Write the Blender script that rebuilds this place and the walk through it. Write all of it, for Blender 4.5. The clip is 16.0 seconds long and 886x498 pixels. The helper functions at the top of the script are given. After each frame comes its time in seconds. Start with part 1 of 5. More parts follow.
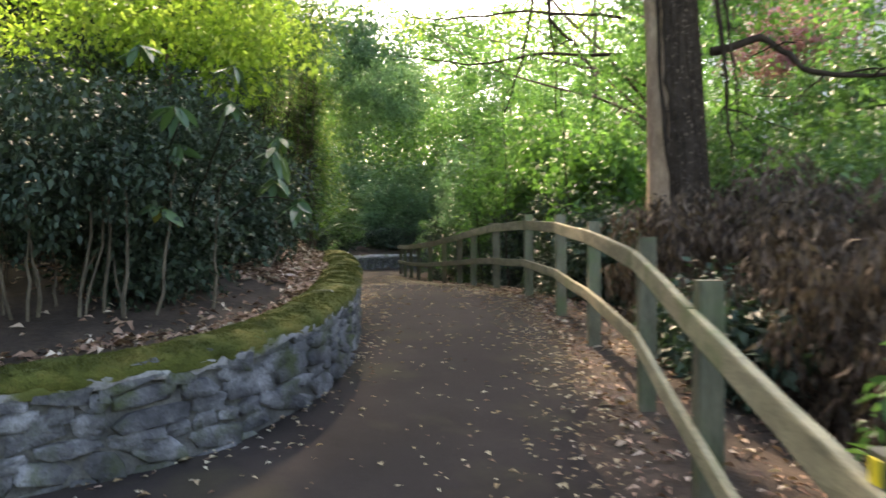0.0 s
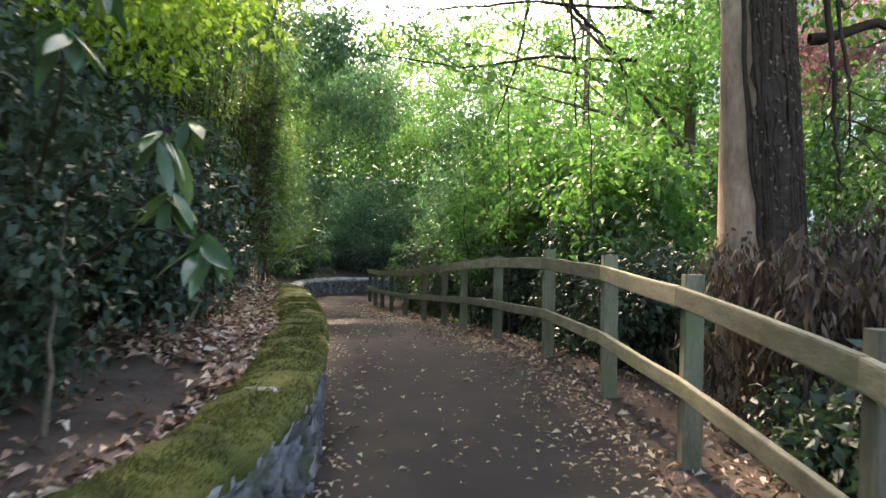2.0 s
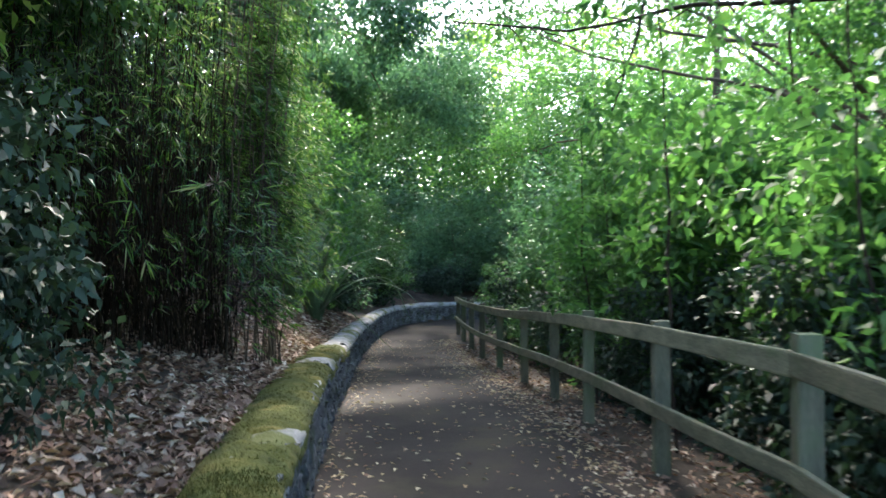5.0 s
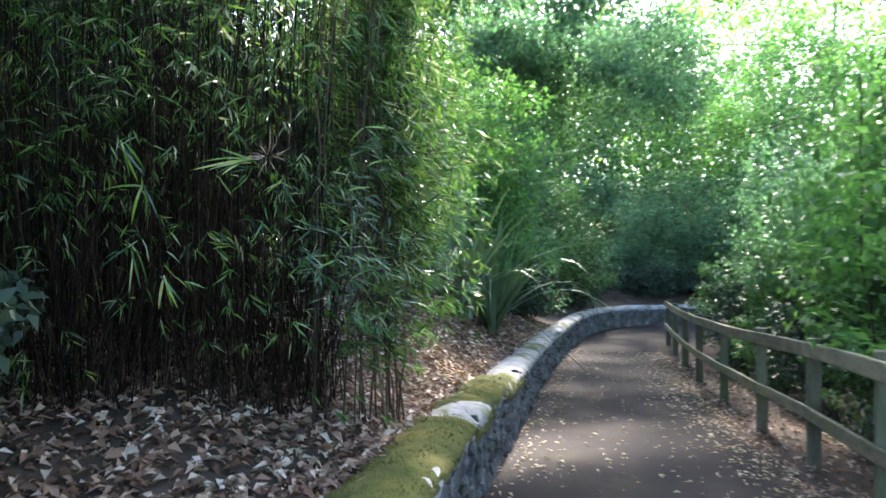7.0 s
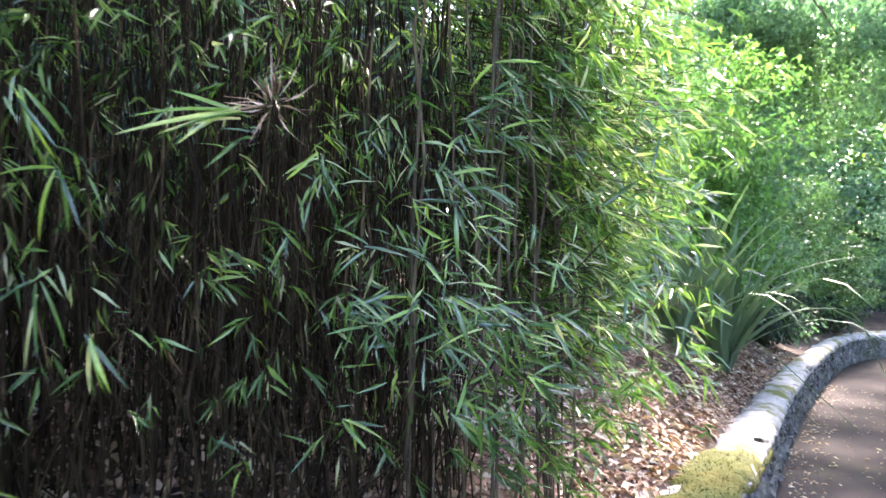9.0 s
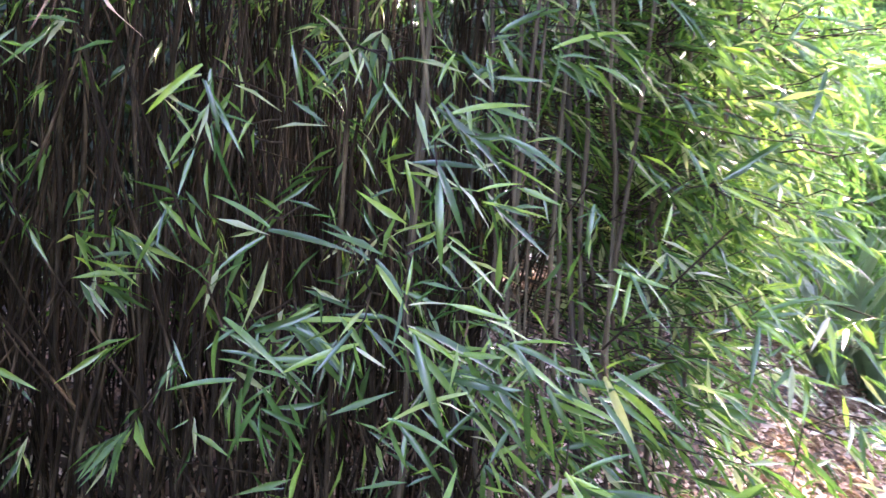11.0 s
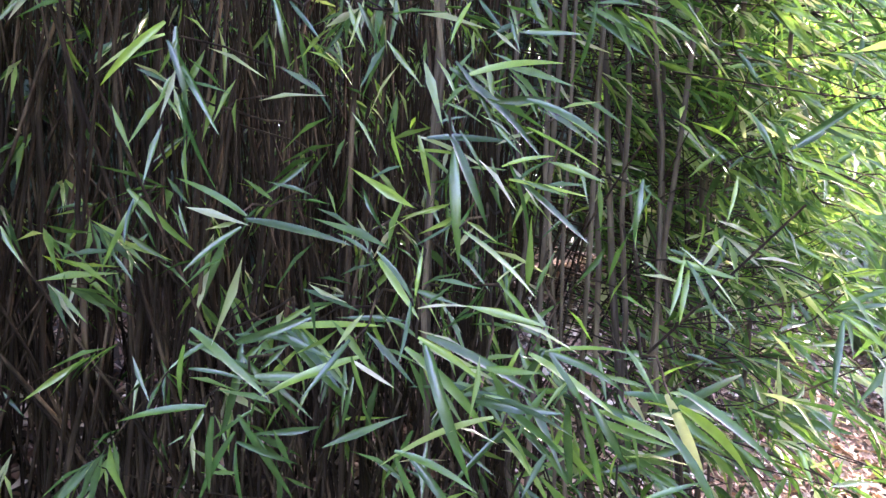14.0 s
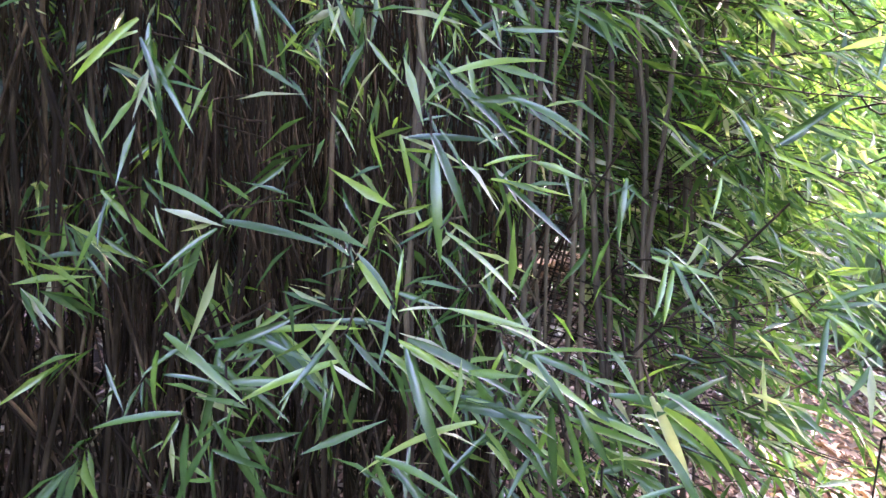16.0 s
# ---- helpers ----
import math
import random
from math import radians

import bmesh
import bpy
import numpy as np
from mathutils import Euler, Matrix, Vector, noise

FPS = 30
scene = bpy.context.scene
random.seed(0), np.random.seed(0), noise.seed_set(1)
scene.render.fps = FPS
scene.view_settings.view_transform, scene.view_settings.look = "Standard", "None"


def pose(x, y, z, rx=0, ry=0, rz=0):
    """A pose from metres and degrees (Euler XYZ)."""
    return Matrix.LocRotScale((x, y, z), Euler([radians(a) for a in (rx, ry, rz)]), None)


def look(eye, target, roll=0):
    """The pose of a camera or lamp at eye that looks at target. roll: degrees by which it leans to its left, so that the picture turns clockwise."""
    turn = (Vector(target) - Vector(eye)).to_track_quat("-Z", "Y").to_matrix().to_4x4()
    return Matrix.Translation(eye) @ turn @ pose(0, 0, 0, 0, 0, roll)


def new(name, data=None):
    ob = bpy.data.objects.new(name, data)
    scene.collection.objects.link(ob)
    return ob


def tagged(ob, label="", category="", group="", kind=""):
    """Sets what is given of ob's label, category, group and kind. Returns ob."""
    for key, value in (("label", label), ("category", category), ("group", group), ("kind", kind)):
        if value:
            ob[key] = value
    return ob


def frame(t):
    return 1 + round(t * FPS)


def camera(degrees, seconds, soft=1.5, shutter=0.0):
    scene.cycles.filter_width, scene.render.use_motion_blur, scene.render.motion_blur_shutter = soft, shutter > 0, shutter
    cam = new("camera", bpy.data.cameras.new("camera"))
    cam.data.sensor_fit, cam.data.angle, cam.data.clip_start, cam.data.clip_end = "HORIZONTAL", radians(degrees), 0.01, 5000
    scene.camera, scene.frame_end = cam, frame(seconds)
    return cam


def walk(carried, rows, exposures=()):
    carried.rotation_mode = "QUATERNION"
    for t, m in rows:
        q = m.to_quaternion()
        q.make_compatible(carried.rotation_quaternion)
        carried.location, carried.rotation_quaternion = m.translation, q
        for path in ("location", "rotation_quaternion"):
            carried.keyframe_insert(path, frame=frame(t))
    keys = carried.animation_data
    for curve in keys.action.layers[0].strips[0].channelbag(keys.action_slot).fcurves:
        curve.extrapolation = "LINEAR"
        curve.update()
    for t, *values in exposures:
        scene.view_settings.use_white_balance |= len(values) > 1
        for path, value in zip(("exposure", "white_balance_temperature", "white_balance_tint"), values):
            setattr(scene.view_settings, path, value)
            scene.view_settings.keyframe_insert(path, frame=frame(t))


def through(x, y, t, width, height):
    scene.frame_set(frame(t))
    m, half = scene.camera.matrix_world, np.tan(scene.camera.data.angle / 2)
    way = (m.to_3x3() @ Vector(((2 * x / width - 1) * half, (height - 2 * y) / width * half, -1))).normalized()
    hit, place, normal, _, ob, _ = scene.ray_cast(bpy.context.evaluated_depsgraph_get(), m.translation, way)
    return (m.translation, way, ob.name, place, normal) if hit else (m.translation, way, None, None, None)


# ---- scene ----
cam = camera(60.2, 16.0, 1.5, 0.5)
PATH = [
    (0, (0.526, 1.319, 1.559), (0.454, 3.317, 1.524), -0.7),
    (0.5, (0.367, 1.927, 1.584), (0.181, 3.918, 1.548), -1.1),
    (1, (0.264, 2.553, 1.629), (0.198, 4.551, 1.560), 0.6),
    (1.5, (0.194, 3.159, 1.690), (0.170, 5.159, 1.673), 1.1),
    (2, (0.164, 3.736, 1.758), (0.181, 5.736, 1.771), 0.9),
    (2.5, (0.181, 4.395, 1.809), (0.248, 6.394, 1.832), 1.0),
    (3, (0.203, 5.003, 1.882), (0.334, 6.999, 1.916), 1.0),
    (3.5, (0.202, 5.626, 1.938), (0.255, 7.625, 1.982), 0.6),
    (3.7, (0.202, 5.934, 1.954), (0.232, 7.933, 2.014), 1.0),
    (5.8, (-0.012, 8.589, 2.224), (-0.432, 10.544, 2.248), -1.4),
    (6, (-0.019, 8.794, 2.211), (-0.482, 10.740, 2.239), -1.2),
    (6.5, (-0.062, 9.343, 2.228), (-0.691, 11.241, 2.264), -0.9),
    (7, (-0.136, 9.857, 2.253), (-0.886, 11.711, 2.274), -0.3),
    (7.5, (-0.246, 10.361, 2.286), (-1.171, 12.134, 2.314), -0.6),
    (8, (-0.413, 10.801, 2.316), (-1.464, 12.502, 2.334), -0.4),
    (8.5, (-0.554, 11.179, 2.349), (-1.745, 12.786, 2.366), 0.2),
    (9, (-0.727, 11.510, 2.349), (-1.966, 13.080, 2.383), 0.5),
    (9.2, (-0.762, 11.640, 2.343), (-2.025, 13.190, 2.379), 1.2),
    (11.3, (-1.120, 12.352, 2.363), (-2.642, 13.650, 2.365), 3.2),
    (11.5, (-1.142, 12.388, 2.363), (-2.689, 13.655, 2.356), 3.4),
    (12, (-1.190, 12.396, 2.367), (-2.739, 13.661, 2.353), 2.7),
    (12.5, (-1.204, 12.410, 2.363), (-2.732, 13.700, 2.344), 2.0),
    (13, (-1.200, 12.410, 2.367), (-2.715, 13.716, 2.347), 1.6),
    (13.5, (-1.202, 12.412, 2.365), (-2.722, 13.712, 2.356), 1.5),
    (14, (-1.206, 12.418, 2.365), (-2.734, 13.708, 2.346), 1.4),
    (14.5, (-1.206, 12.423, 2.370), (-2.736, 13.710, 2.364), 1.2),
    (15, (-1.196, 12.426, 2.373), (-2.721, 13.720, 2.386), 0.8),
    (15.5, (-1.205, 12.425, 2.368), (-2.721, 13.729, 2.363), 0.8),
    (16, (-1.215, 12.431, 2.366), (-2.718, 13.751, 2.348), 1.1),
]
walk(cam, [(t, look(eye, target, roll)) for t, eye, target, roll in PATH],
     [(0.0, 2.6, 7700, 18), (2.0, 2.65, 7200, 18), (3.5, 2.45, 6400, 10), (6.0, 2.75, 5700, 12), (9.0, 4.25, 6200, 28), (11.5, 4.65, 6350, 43), (16.0, 4.65, 6350, 43)])

# ---- world, sun ----
SUN_AZ, SUN_EL = 350.0, 40.0     # degrees: bearing from +y clockwise, and height
world = bpy.data.worlds.new("sky")
scene.world = world
world.use_nodes = True
wn = world.node_tree
sky = wn.nodes.new("ShaderNodeTexSky")
sky.sky_type, sky.sun_disc = "NISHITA", False
sky.sun_elevation, sky.sun_rotation = radians(SUN_EL), radians(SUN_AZ)
sky.air_density, sky.dust_density = 1.0, 2.0
wn.links.new(sky.outputs[0], wn.nodes["Background"].inputs[0])
wn.nodes["Background"].inputs[1].default_value = 0.15
sun = new("sun", bpy.data.lights.new("sun", "SUN"))
sun.data.energy, sun.data.angle, sun.data.color = 3.0, radians(3.0), (1.0, 0.86, 0.68)
az, el = radians(SUN_AZ), radians(SUN_EL)
sun_from = Vector((math.sin(az) * math.cos(el), math.cos(az) * math.cos(el), math.sin(el)))
sun.matrix_world = look(sun_from * 60, (0, 0, 0))


# ---- materials ----
def material(name):
    m = bpy.data.materials.new(name)
    m.use_nodes = True
    t = m.node_tree
    return m, t, t.nodes["Principled BSDF"]


def node(t, kind, **values):
    n = t.nodes.new("ShaderNode" + kind)
    for k, v in values.items():
        n.inputs[k.replace("_", " ")].default_value = v
    return n


def ramp(t, fac, stops):
    r = t.nodes.new("ShaderNodeValToRGB")
    while len(r.color_ramp.elements) < len(stops):
        r.color_ramp.elements.new(0.5)
    for e, (p, c) in zip(r.color_ramp.elements, stops):
        e.position, e.color = p, (*c, 1)
    t.links.new(fac, r.inputs[0])
    return r.outputs[0]


def mixed(t, fac, a, b, mode="MIX"):
    m = t.nodes.new("ShaderNodeMix")
    m.data_type, m.blend_type = "RGBA", mode
    for i, v in ((0, fac), (6, a), (7, b)):
        if isinstance(v, (int, float, tuple)):
            m.inputs[i].default_value = v if not isinstance(v, tuple) else (*v, 1)
        else:
            t.links.new(v, m.inputs[i])
    return m.outputs[2]


def noise_of(t, scale, detail=6, stretch=None, rough=0.6):
    c = t.nodes.new("ShaderNodeNewGeometry").outputs["Position"]
    if stretch:
        mp = t.nodes.new("ShaderNodeMapping")
        mp.inputs["Scale"].default_value = stretch
        t.links.new(c, mp.inputs[0])
        c = mp.outputs[0]
    n = node(t, "TexNoise", Scale=scale, Detail=detail, Roughness=rough)
    t.links.new(c, n.inputs["Vector"])
    return n.outputs["Fac"]


def bumped(t, bsdf, height, strength, distance):
    b = node(t, "Bump", Strength=strength, Distance=distance)
    t.links.new(height, b.inputs["Height"])
    t.links.new(b.outputs[0], bsdf.inputs["Normal"])


def leaf_material(name, stops, gloss=0.35, through=0.35, rough=0.45, single=False):
    """Leaves: colour varies from leaf to leaf, light shines through."""
    m, t, b = material(name)
    rnd = t.nodes.new("ShaderNodeObjectInfo").outputs["Random"] if single else t.nodes.new("ShaderNodeNewGeometry").outputs["Random Per Island"]
    col = ramp(t, rnd, stops)
    patch = noise_of(t, 0.9, 3)
    col = mixed(t, ramp(t, patch, ((0.35, (0.0, 0.0, 0.0)), (0.7, (0.6, 0.6, 0.6)))), col, mixed(t, 0.4, col, (0.8, 0.75, 0.5), "MULTIPLY"))
    vein = noise_of(t, 60, 3)
    col = mixed(t, 0.35, col, ramp(t, vein, ((0.3, (0.7, 0.7, 0.7)), (0.7, (1.3, 1.3, 1.3)))), "MULTIPLY")
    t.links.new(col, b.inputs["Base Color"])
    b.inputs["Roughness"].default_value = rough
    b.inputs["Specular IOR Level"].default_value = gloss
    tr = t.nodes.new("ShaderNodeBsdfTranslucent")
    t.links.new(mixed(t, 1.0, col, (1.15, 1.5, 0.85), "MULTIPLY"), tr.inputs[0])
    mx = t.nodes.new("ShaderNodeMixShader")
    mx.inputs[0].default_value = through
    t.links.new(b.outputs[0], mx.inputs[1])
    t.links.new(tr.outputs[0], mx.inputs[2])
    t.links.new(mx.outputs[0], t.nodes["Material Output"].inputs[0])
    return m


def surface(name, stops, scale, rough=0.85, bump=0.4, dist=0.01, fine=None, stretch=None, spots=None, random_tone=0.0, sheen=0.3):
    """An uneven opaque surface: broad patches, a fine grain, relief."""
    m, t, b = material(name)
    big = noise_of(t, scale, 6, stretch)
    col = ramp(t, big, stops)
    small = noise_of(t, fine or scale * 9, 4, stretch)
    col = mixed(t, 0.6, col, ramp(t, small, ((0.3, (0.6, 0.6, 0.6)), (0.7, (1.25, 1.25, 1.25)))), "MULTIPLY")
    if spots:
        s_scale, lo, hi, s_col = spots
        col = mixed(t, ramp(t, noise_of(t, s_scale, 8), ((lo, (0, 0, 0)), (hi, (1, 1, 1)))), col, s_col)
    if random_tone:
        o = t.nodes.new("ShaderNodeObjectInfo").outputs["Random"]
        k = 1 - random_tone
        col = mixed(t, 1.0, col, ramp(t, o, ((0, (k, k, k)), (1, (1.2, 1.2, 1.2)))), "MULTIPLY")
    t.links.new(col, b.inputs["Base Color"])
    b.inputs["Roughness"].default_value = rough
    b.inputs["Specular IOR Level"].default_value = sheen
    bumped(t, b, mixed(t, 0.5, big, small), bump, dist)
    return m


MAT = {
    "asphalt": surface("asphalt", ((0.3, (0.026, 0.022, 0.02)), (0.55, (0.038, 0.032, 0.029)), (0.75, (0.056, 0.046, 0.039))), 1.3, 0.8, 0.5, 0.006, 120, spots=(1.4, 0.52, 0.72, (0.06, 0.052, 0.034)), sheen=0.08),
    "soil": surface("soil", ((0.3, (0.03, 0.022, 0.015)), (0.5, (0.058, 0.041, 0.029)), (0.7, (0.1, 0.07, 0.05))), 2.5, 0.95, 0.8, 0.03, 30),
    "stone": surface("stone", ((0.3, (0.06, 0.06, 0.063)), (0.5, (0.14, 0.14, 0.143)), (0.72, (0.36, 0.36, 0.36))), 5.0, 0.9, 1.0, 0.035, 45, spots=(4.0, 0.5, 0.68, (0.075, 0.09, 0.04)), random_tone=0.35),
    "mortar": surface("mortar", ((0.3, (0.06, 0.06, 0.055)), (0.7, (0.17, 0.165, 0.15))), 6.0, 0.95, 0.8, 0.02, 60),
    "coping": surface("coping", ((0.3, (0.2, 0.2, 0.19)), (0.5, (0.32, 0.31, 0.3)), (0.7, (0.44, 0.43, 0.41))), 3.0, 0.9, 0.9, 0.02, 40, spots=(2.2, 0.5, 0.6, (0.11, 0.12, 0.03))),
    "moss": surface("moss", ((0.3, (0.05, 0.06, 0.012)), (0.5, (0.095, 0.105, 0.02)), (0.7, (0.19, 0.16, 0.04))), 3.5, 1.0, 1.0, 0.03, 80),
    "wood": surface("weathered_wood", ((0.3, (0.15, 0.138, 0.083)), (0.5, (0.25, 0.228, 0.138)), (0.7, (0.35, 0.305, 0.185))), 3.0, 0.85, 0.5, 0.006, 25, stretch=(4, 1, 4), spots=(2.0, 0.55, 0.72, (0.13, 0.16, 0.06)), random_tone=0.25),
    "post": surface("weathered_post", ((0.3, (0.105, 0.098, 0.063)), (0.5, (0.168, 0.161, 0.105)), (0.7, (0.238, 0.217, 0.140))), 3.0, 0.85, 0.5, 0.006, 25, stretch=(4, 4, 0.8), spots=(2.0, 0.5, 0.7, (0.12, 0.16, 0.07)), random_tone=0.3),
    "bark": surface("bark", ((0.3, (0.055, 0.04, 0.027)), (0.5, (0.115, 0.084, 0.058)), (0.7, (0.2, 0.15, 0.105))), 3.0, 0.9, 1.0, 0.04, 22, stretch=(1, 1, 0.35)),
    # pale, so the trunk's bare strip carries its light in the colour
    "smooth_bark": surface("smooth_bark", ((0.3, (0.2, 0.13, 0.085)), (0.5, (0.38, 0.26, 0.17)), (0.7, (0.5, 0.37, 0.25))), 3.0, 0.85, 0.7, 0.02, 26, stretch=(1, 1, 0.5), spots=(1.8, 0.56, 0.72, (0.12, 0.11, 0.07))),
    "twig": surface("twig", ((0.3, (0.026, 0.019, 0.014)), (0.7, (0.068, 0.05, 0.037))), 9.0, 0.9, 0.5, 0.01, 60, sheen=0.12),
    "stem": surface("stem", ((0.3, (0.06, 0.05, 0.035)), (0.7, (0.16, 0.13, 0.09))), 9.0, 0.9, 0.5, 0.01, 60),
    # near-black culm brown holds the grove's inner shade; the next is its lit copy
    "culm": surface("shaded_bamboo_culm", ((0.34, (0.012, 0.008, 0.005)), (0.54, (0.026, 0.018, 0.01)), (0.74, (0.16, 0.11, 0.062))), 5.0, 0.8, 0.2, 0.004, 60, stretch=(3, 3, 0.6), sheen=0.1),
    "lit_culm": surface("lit_bamboo_culm", ((0.34, (0.03, 0.021, 0.012)), (0.54, (0.075, 0.054, 0.03)), (0.74, (0.2, 0.15, 0.085))), 5.0, 0.7, 0.2, 0.004, 60, stretch=(3, 3, 0.6)),
    "litter": leaf_material("dead_leaves", ((0.0, (0.1, 0.057, 0.038)), (0.4, (0.25, 0.14, 0.095)), (0.75, (0.47, 0.31, 0.225)), (1.0, (0.68, 0.57, 0.46))), 0.3, 0.08, 0.7),
    "path_leaf": leaf_material("fallen_leaves", ((0.0, (0.3, 0.2, 0.1)), (0.5, (0.5, 0.4, 0.25)), (1.0, (0.62, 0.55, 0.4))), 0.3, 0.05, 0.7),
    "deadbrush": leaf_material("dead_ivy", ((0.0, (0.03, 0.022, 0.016)), (0.5, (0.075, 0.05, 0.037)), (1.0, (0.17, 0.12, 0.088))), 0.3, 0.1, 0.8),
    # on the far trees dark leaves also paint shade, bright and yellow ones sunlight
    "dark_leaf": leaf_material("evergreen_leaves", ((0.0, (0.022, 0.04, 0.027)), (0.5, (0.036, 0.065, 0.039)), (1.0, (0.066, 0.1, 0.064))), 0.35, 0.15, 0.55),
    "mid_leaf": leaf_material("shrub_leaves", ((0.0, (0.04, 0.085, 0.035)), (0.5, (0.075, 0.145, 0.055)), (1.0, (0.13, 0.22, 0.08))), 0.4, 0.35, 0.45),
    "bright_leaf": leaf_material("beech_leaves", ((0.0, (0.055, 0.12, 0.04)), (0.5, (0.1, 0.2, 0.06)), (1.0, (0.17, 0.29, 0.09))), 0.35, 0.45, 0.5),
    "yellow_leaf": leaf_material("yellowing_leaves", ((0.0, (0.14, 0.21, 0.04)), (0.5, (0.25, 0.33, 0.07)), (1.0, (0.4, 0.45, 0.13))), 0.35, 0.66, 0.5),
    "waymark": surface("yellow_paint", ((0.3, (0.75, 0.6, 0.03)), (0.7, (0.85, 0.7, 0.06))), 20.0, 0.5, 0.1, 0.002),
    "blue_leaf": leaf_material("bluish_leaves", ((0.0, (0.06, 0.115, 0.07)), (0.5, (0.1, 0.18, 0.11)), (1.0, (0.16, 0.25, 0.17))), 0.5, 0.5, 0.45),
    "bamboo_leaf": leaf_material("bamboo_leaves", ((0.0, (0.035, 0.075, 0.027)), (0.5, (0.075, 0.145, 0.04)), (0.85, (0.19, 0.28, 0.06)), (1.0, (0.45, 0.41, 0.29))), 1.0, 0.5, 0.27),
    "red_leaf": leaf_material("red_leaves", ((0.0, (0.22, 0.07, 0.11)), (1.0, (0.5, 0.24, 0.3))), 0.3, 0.4, 0.5),
    "strap_leaf": leaf_material("strap_leaves", ((0.0, (0.07, 0.12, 0.05)), (0.6, (0.11, 0.17, 0.09)), (1.0, (0.2, 0.25, 0.16))), 0.5, 0.2, 0.4),
    "gloss_leaf": leaf_material("glossy_leaves", ((0.0, (0.04, 0.085, 0.035)), (0.5, (0.06, 0.12, 0.045)), (0.9, (0.09, 0.16, 0.06)), (1.0, (0.25, 0.27, 0.06))), 0.7, 0.2, 0.28, True),
    "bamboo_blade": leaf_material("bamboo_blades", ((0.0, (0.03, 0.07, 0.025)), (0.5, (0.055, 0.12, 0.03)), (0.7, (0.12, 0.21, 0.045)), (0.9, (0.25, 0.36, 0.06)), (1.0, (0.5, 0.45, 0.32))), 1.0, 0.5, 0.24, True),
    "render_wall": surface("white_render", ((0.3, (0.7, 0.68, 0.66)), (0.7, (0.82, 0.8, 0.78))), 1.0, 0.9, 0.2, 0.01),
    "slate": surface("slate", ((0.3, (0.09, 0.09, 0.1)), (0.7, (0.16, 0.16, 0.18))), 2.0, 0.7, 0.4, 0.01),
    "glass": surface("dark_glass", ((0.3, (0.03, 0.035, 0.04)), (0.7, (0.05, 0.055, 0.06))), 1.0, 0.1, 0.0, 0.001),
}


# ---- helpers for building ----
rng = np.random.default_rng(7)


def mesh_of(name, verts, faces, mat, smooth=False):
    me = bpy.data.meshes.new(name)
    verts = np.asarray(verts, dtype=np.float32)
    if isinstance(faces, np.ndarray):
        n, k = faces.shape
        me.vertices.add(len(verts))
        me.vertices.foreach_set("co", verts.ravel())
        me.loops.add(n * k)
        me.loops.foreach_set("vertex_index", faces.astype(np.int32).ravel())
        me.polygons.add(n)
        me.polygons.foreach_set("loop_start", np.arange(0, n * k, k, dtype=np.int32))
        me.update(calc_edges=True)
    else:
        me.from_pydata([tuple(map(float, v)) for v in verts], [], faces)
        me.update()
    if smooth:
        me.polygons.foreach_set("use_smooth", np.ones(len(me.polygons), dtype=bool))
    me.materials.append(MAT[mat])
    return me


def part(name, me, parent, label=""):
    ob = new(name, me)
    ob.parent = parent
    if label:
        tagged(ob, label)
    return ob


def thing(name, at, label, category, group="", kind=""):
    ob = new(name)
    ob.location = at
    ob.empty_display_size = 0.1
    return tagged(ob, label, category, group, kind)


def poly_mesh(name, bm, mat, smooth=False):
    me = bpy.data.meshes.new(name)
    bm.to_mesh(me)
    bm.free()
    if smooth:
        me.polygons.foreach_set("use_smooth", np.ones(len(me.polygons), dtype=bool))
    me.materials.append(MAT[mat])
    return me


def tube(points, radii, sides=7, wobble=0.0, r=rng):
    """Vertices and quads of a tapered round stem along points."""
    P = np.asarray(points, float)
    rad = np.broadcast_to(np.asarray(radii, float), (len(P),))
    T = np.gradient(P, axis=0)
    T /= np.linalg.norm(T, axis=1)[:, None] + 1e-9
    ref = np.where(np.abs(T[:, 2:3]) > 0.9, np.array([[1.0, 0, 0]]), np.array([[0, 0, 1.0]]))
    U = np.cross(T, ref)
    U /= np.linalg.norm(U, axis=1)[:, None] + 1e-9
    V = np.cross(T, U)
    a = np.arange(sides) * 2 * np.pi / sides
    k = 1 + wobble * r.standard_normal((len(P), sides)) if wobble else 1.0
    ring = (np.cos(a)[None, :, None] * U[:, None] + np.sin(a)[None, :, None] * V[:, None]) * (rad[:, None] * k)[..., None]
    verts = (P[:, None] + ring).reshape(-1, 3)
    i = np.arange(len(P) - 1)[:, None] * sides
    j = np.arange(sides)[None]
    f = np.stack([i + j, i + (j + 1) % sides, i + sides + (j + 1) % sides, i + sides + j], -1).reshape(-1, 4)
    return verts, f


def joined(pieces):
    vs, fs, n = [], [], 0
    for v, f in pieces:
        vs.append(v)
        fs.append(f + n)
        n += len(v)
    return np.concatenate(vs), np.concatenate(fs)


def unit(v):
    return v / (np.linalg.norm(v, axis=-1, keepdims=True) + 1e-9)


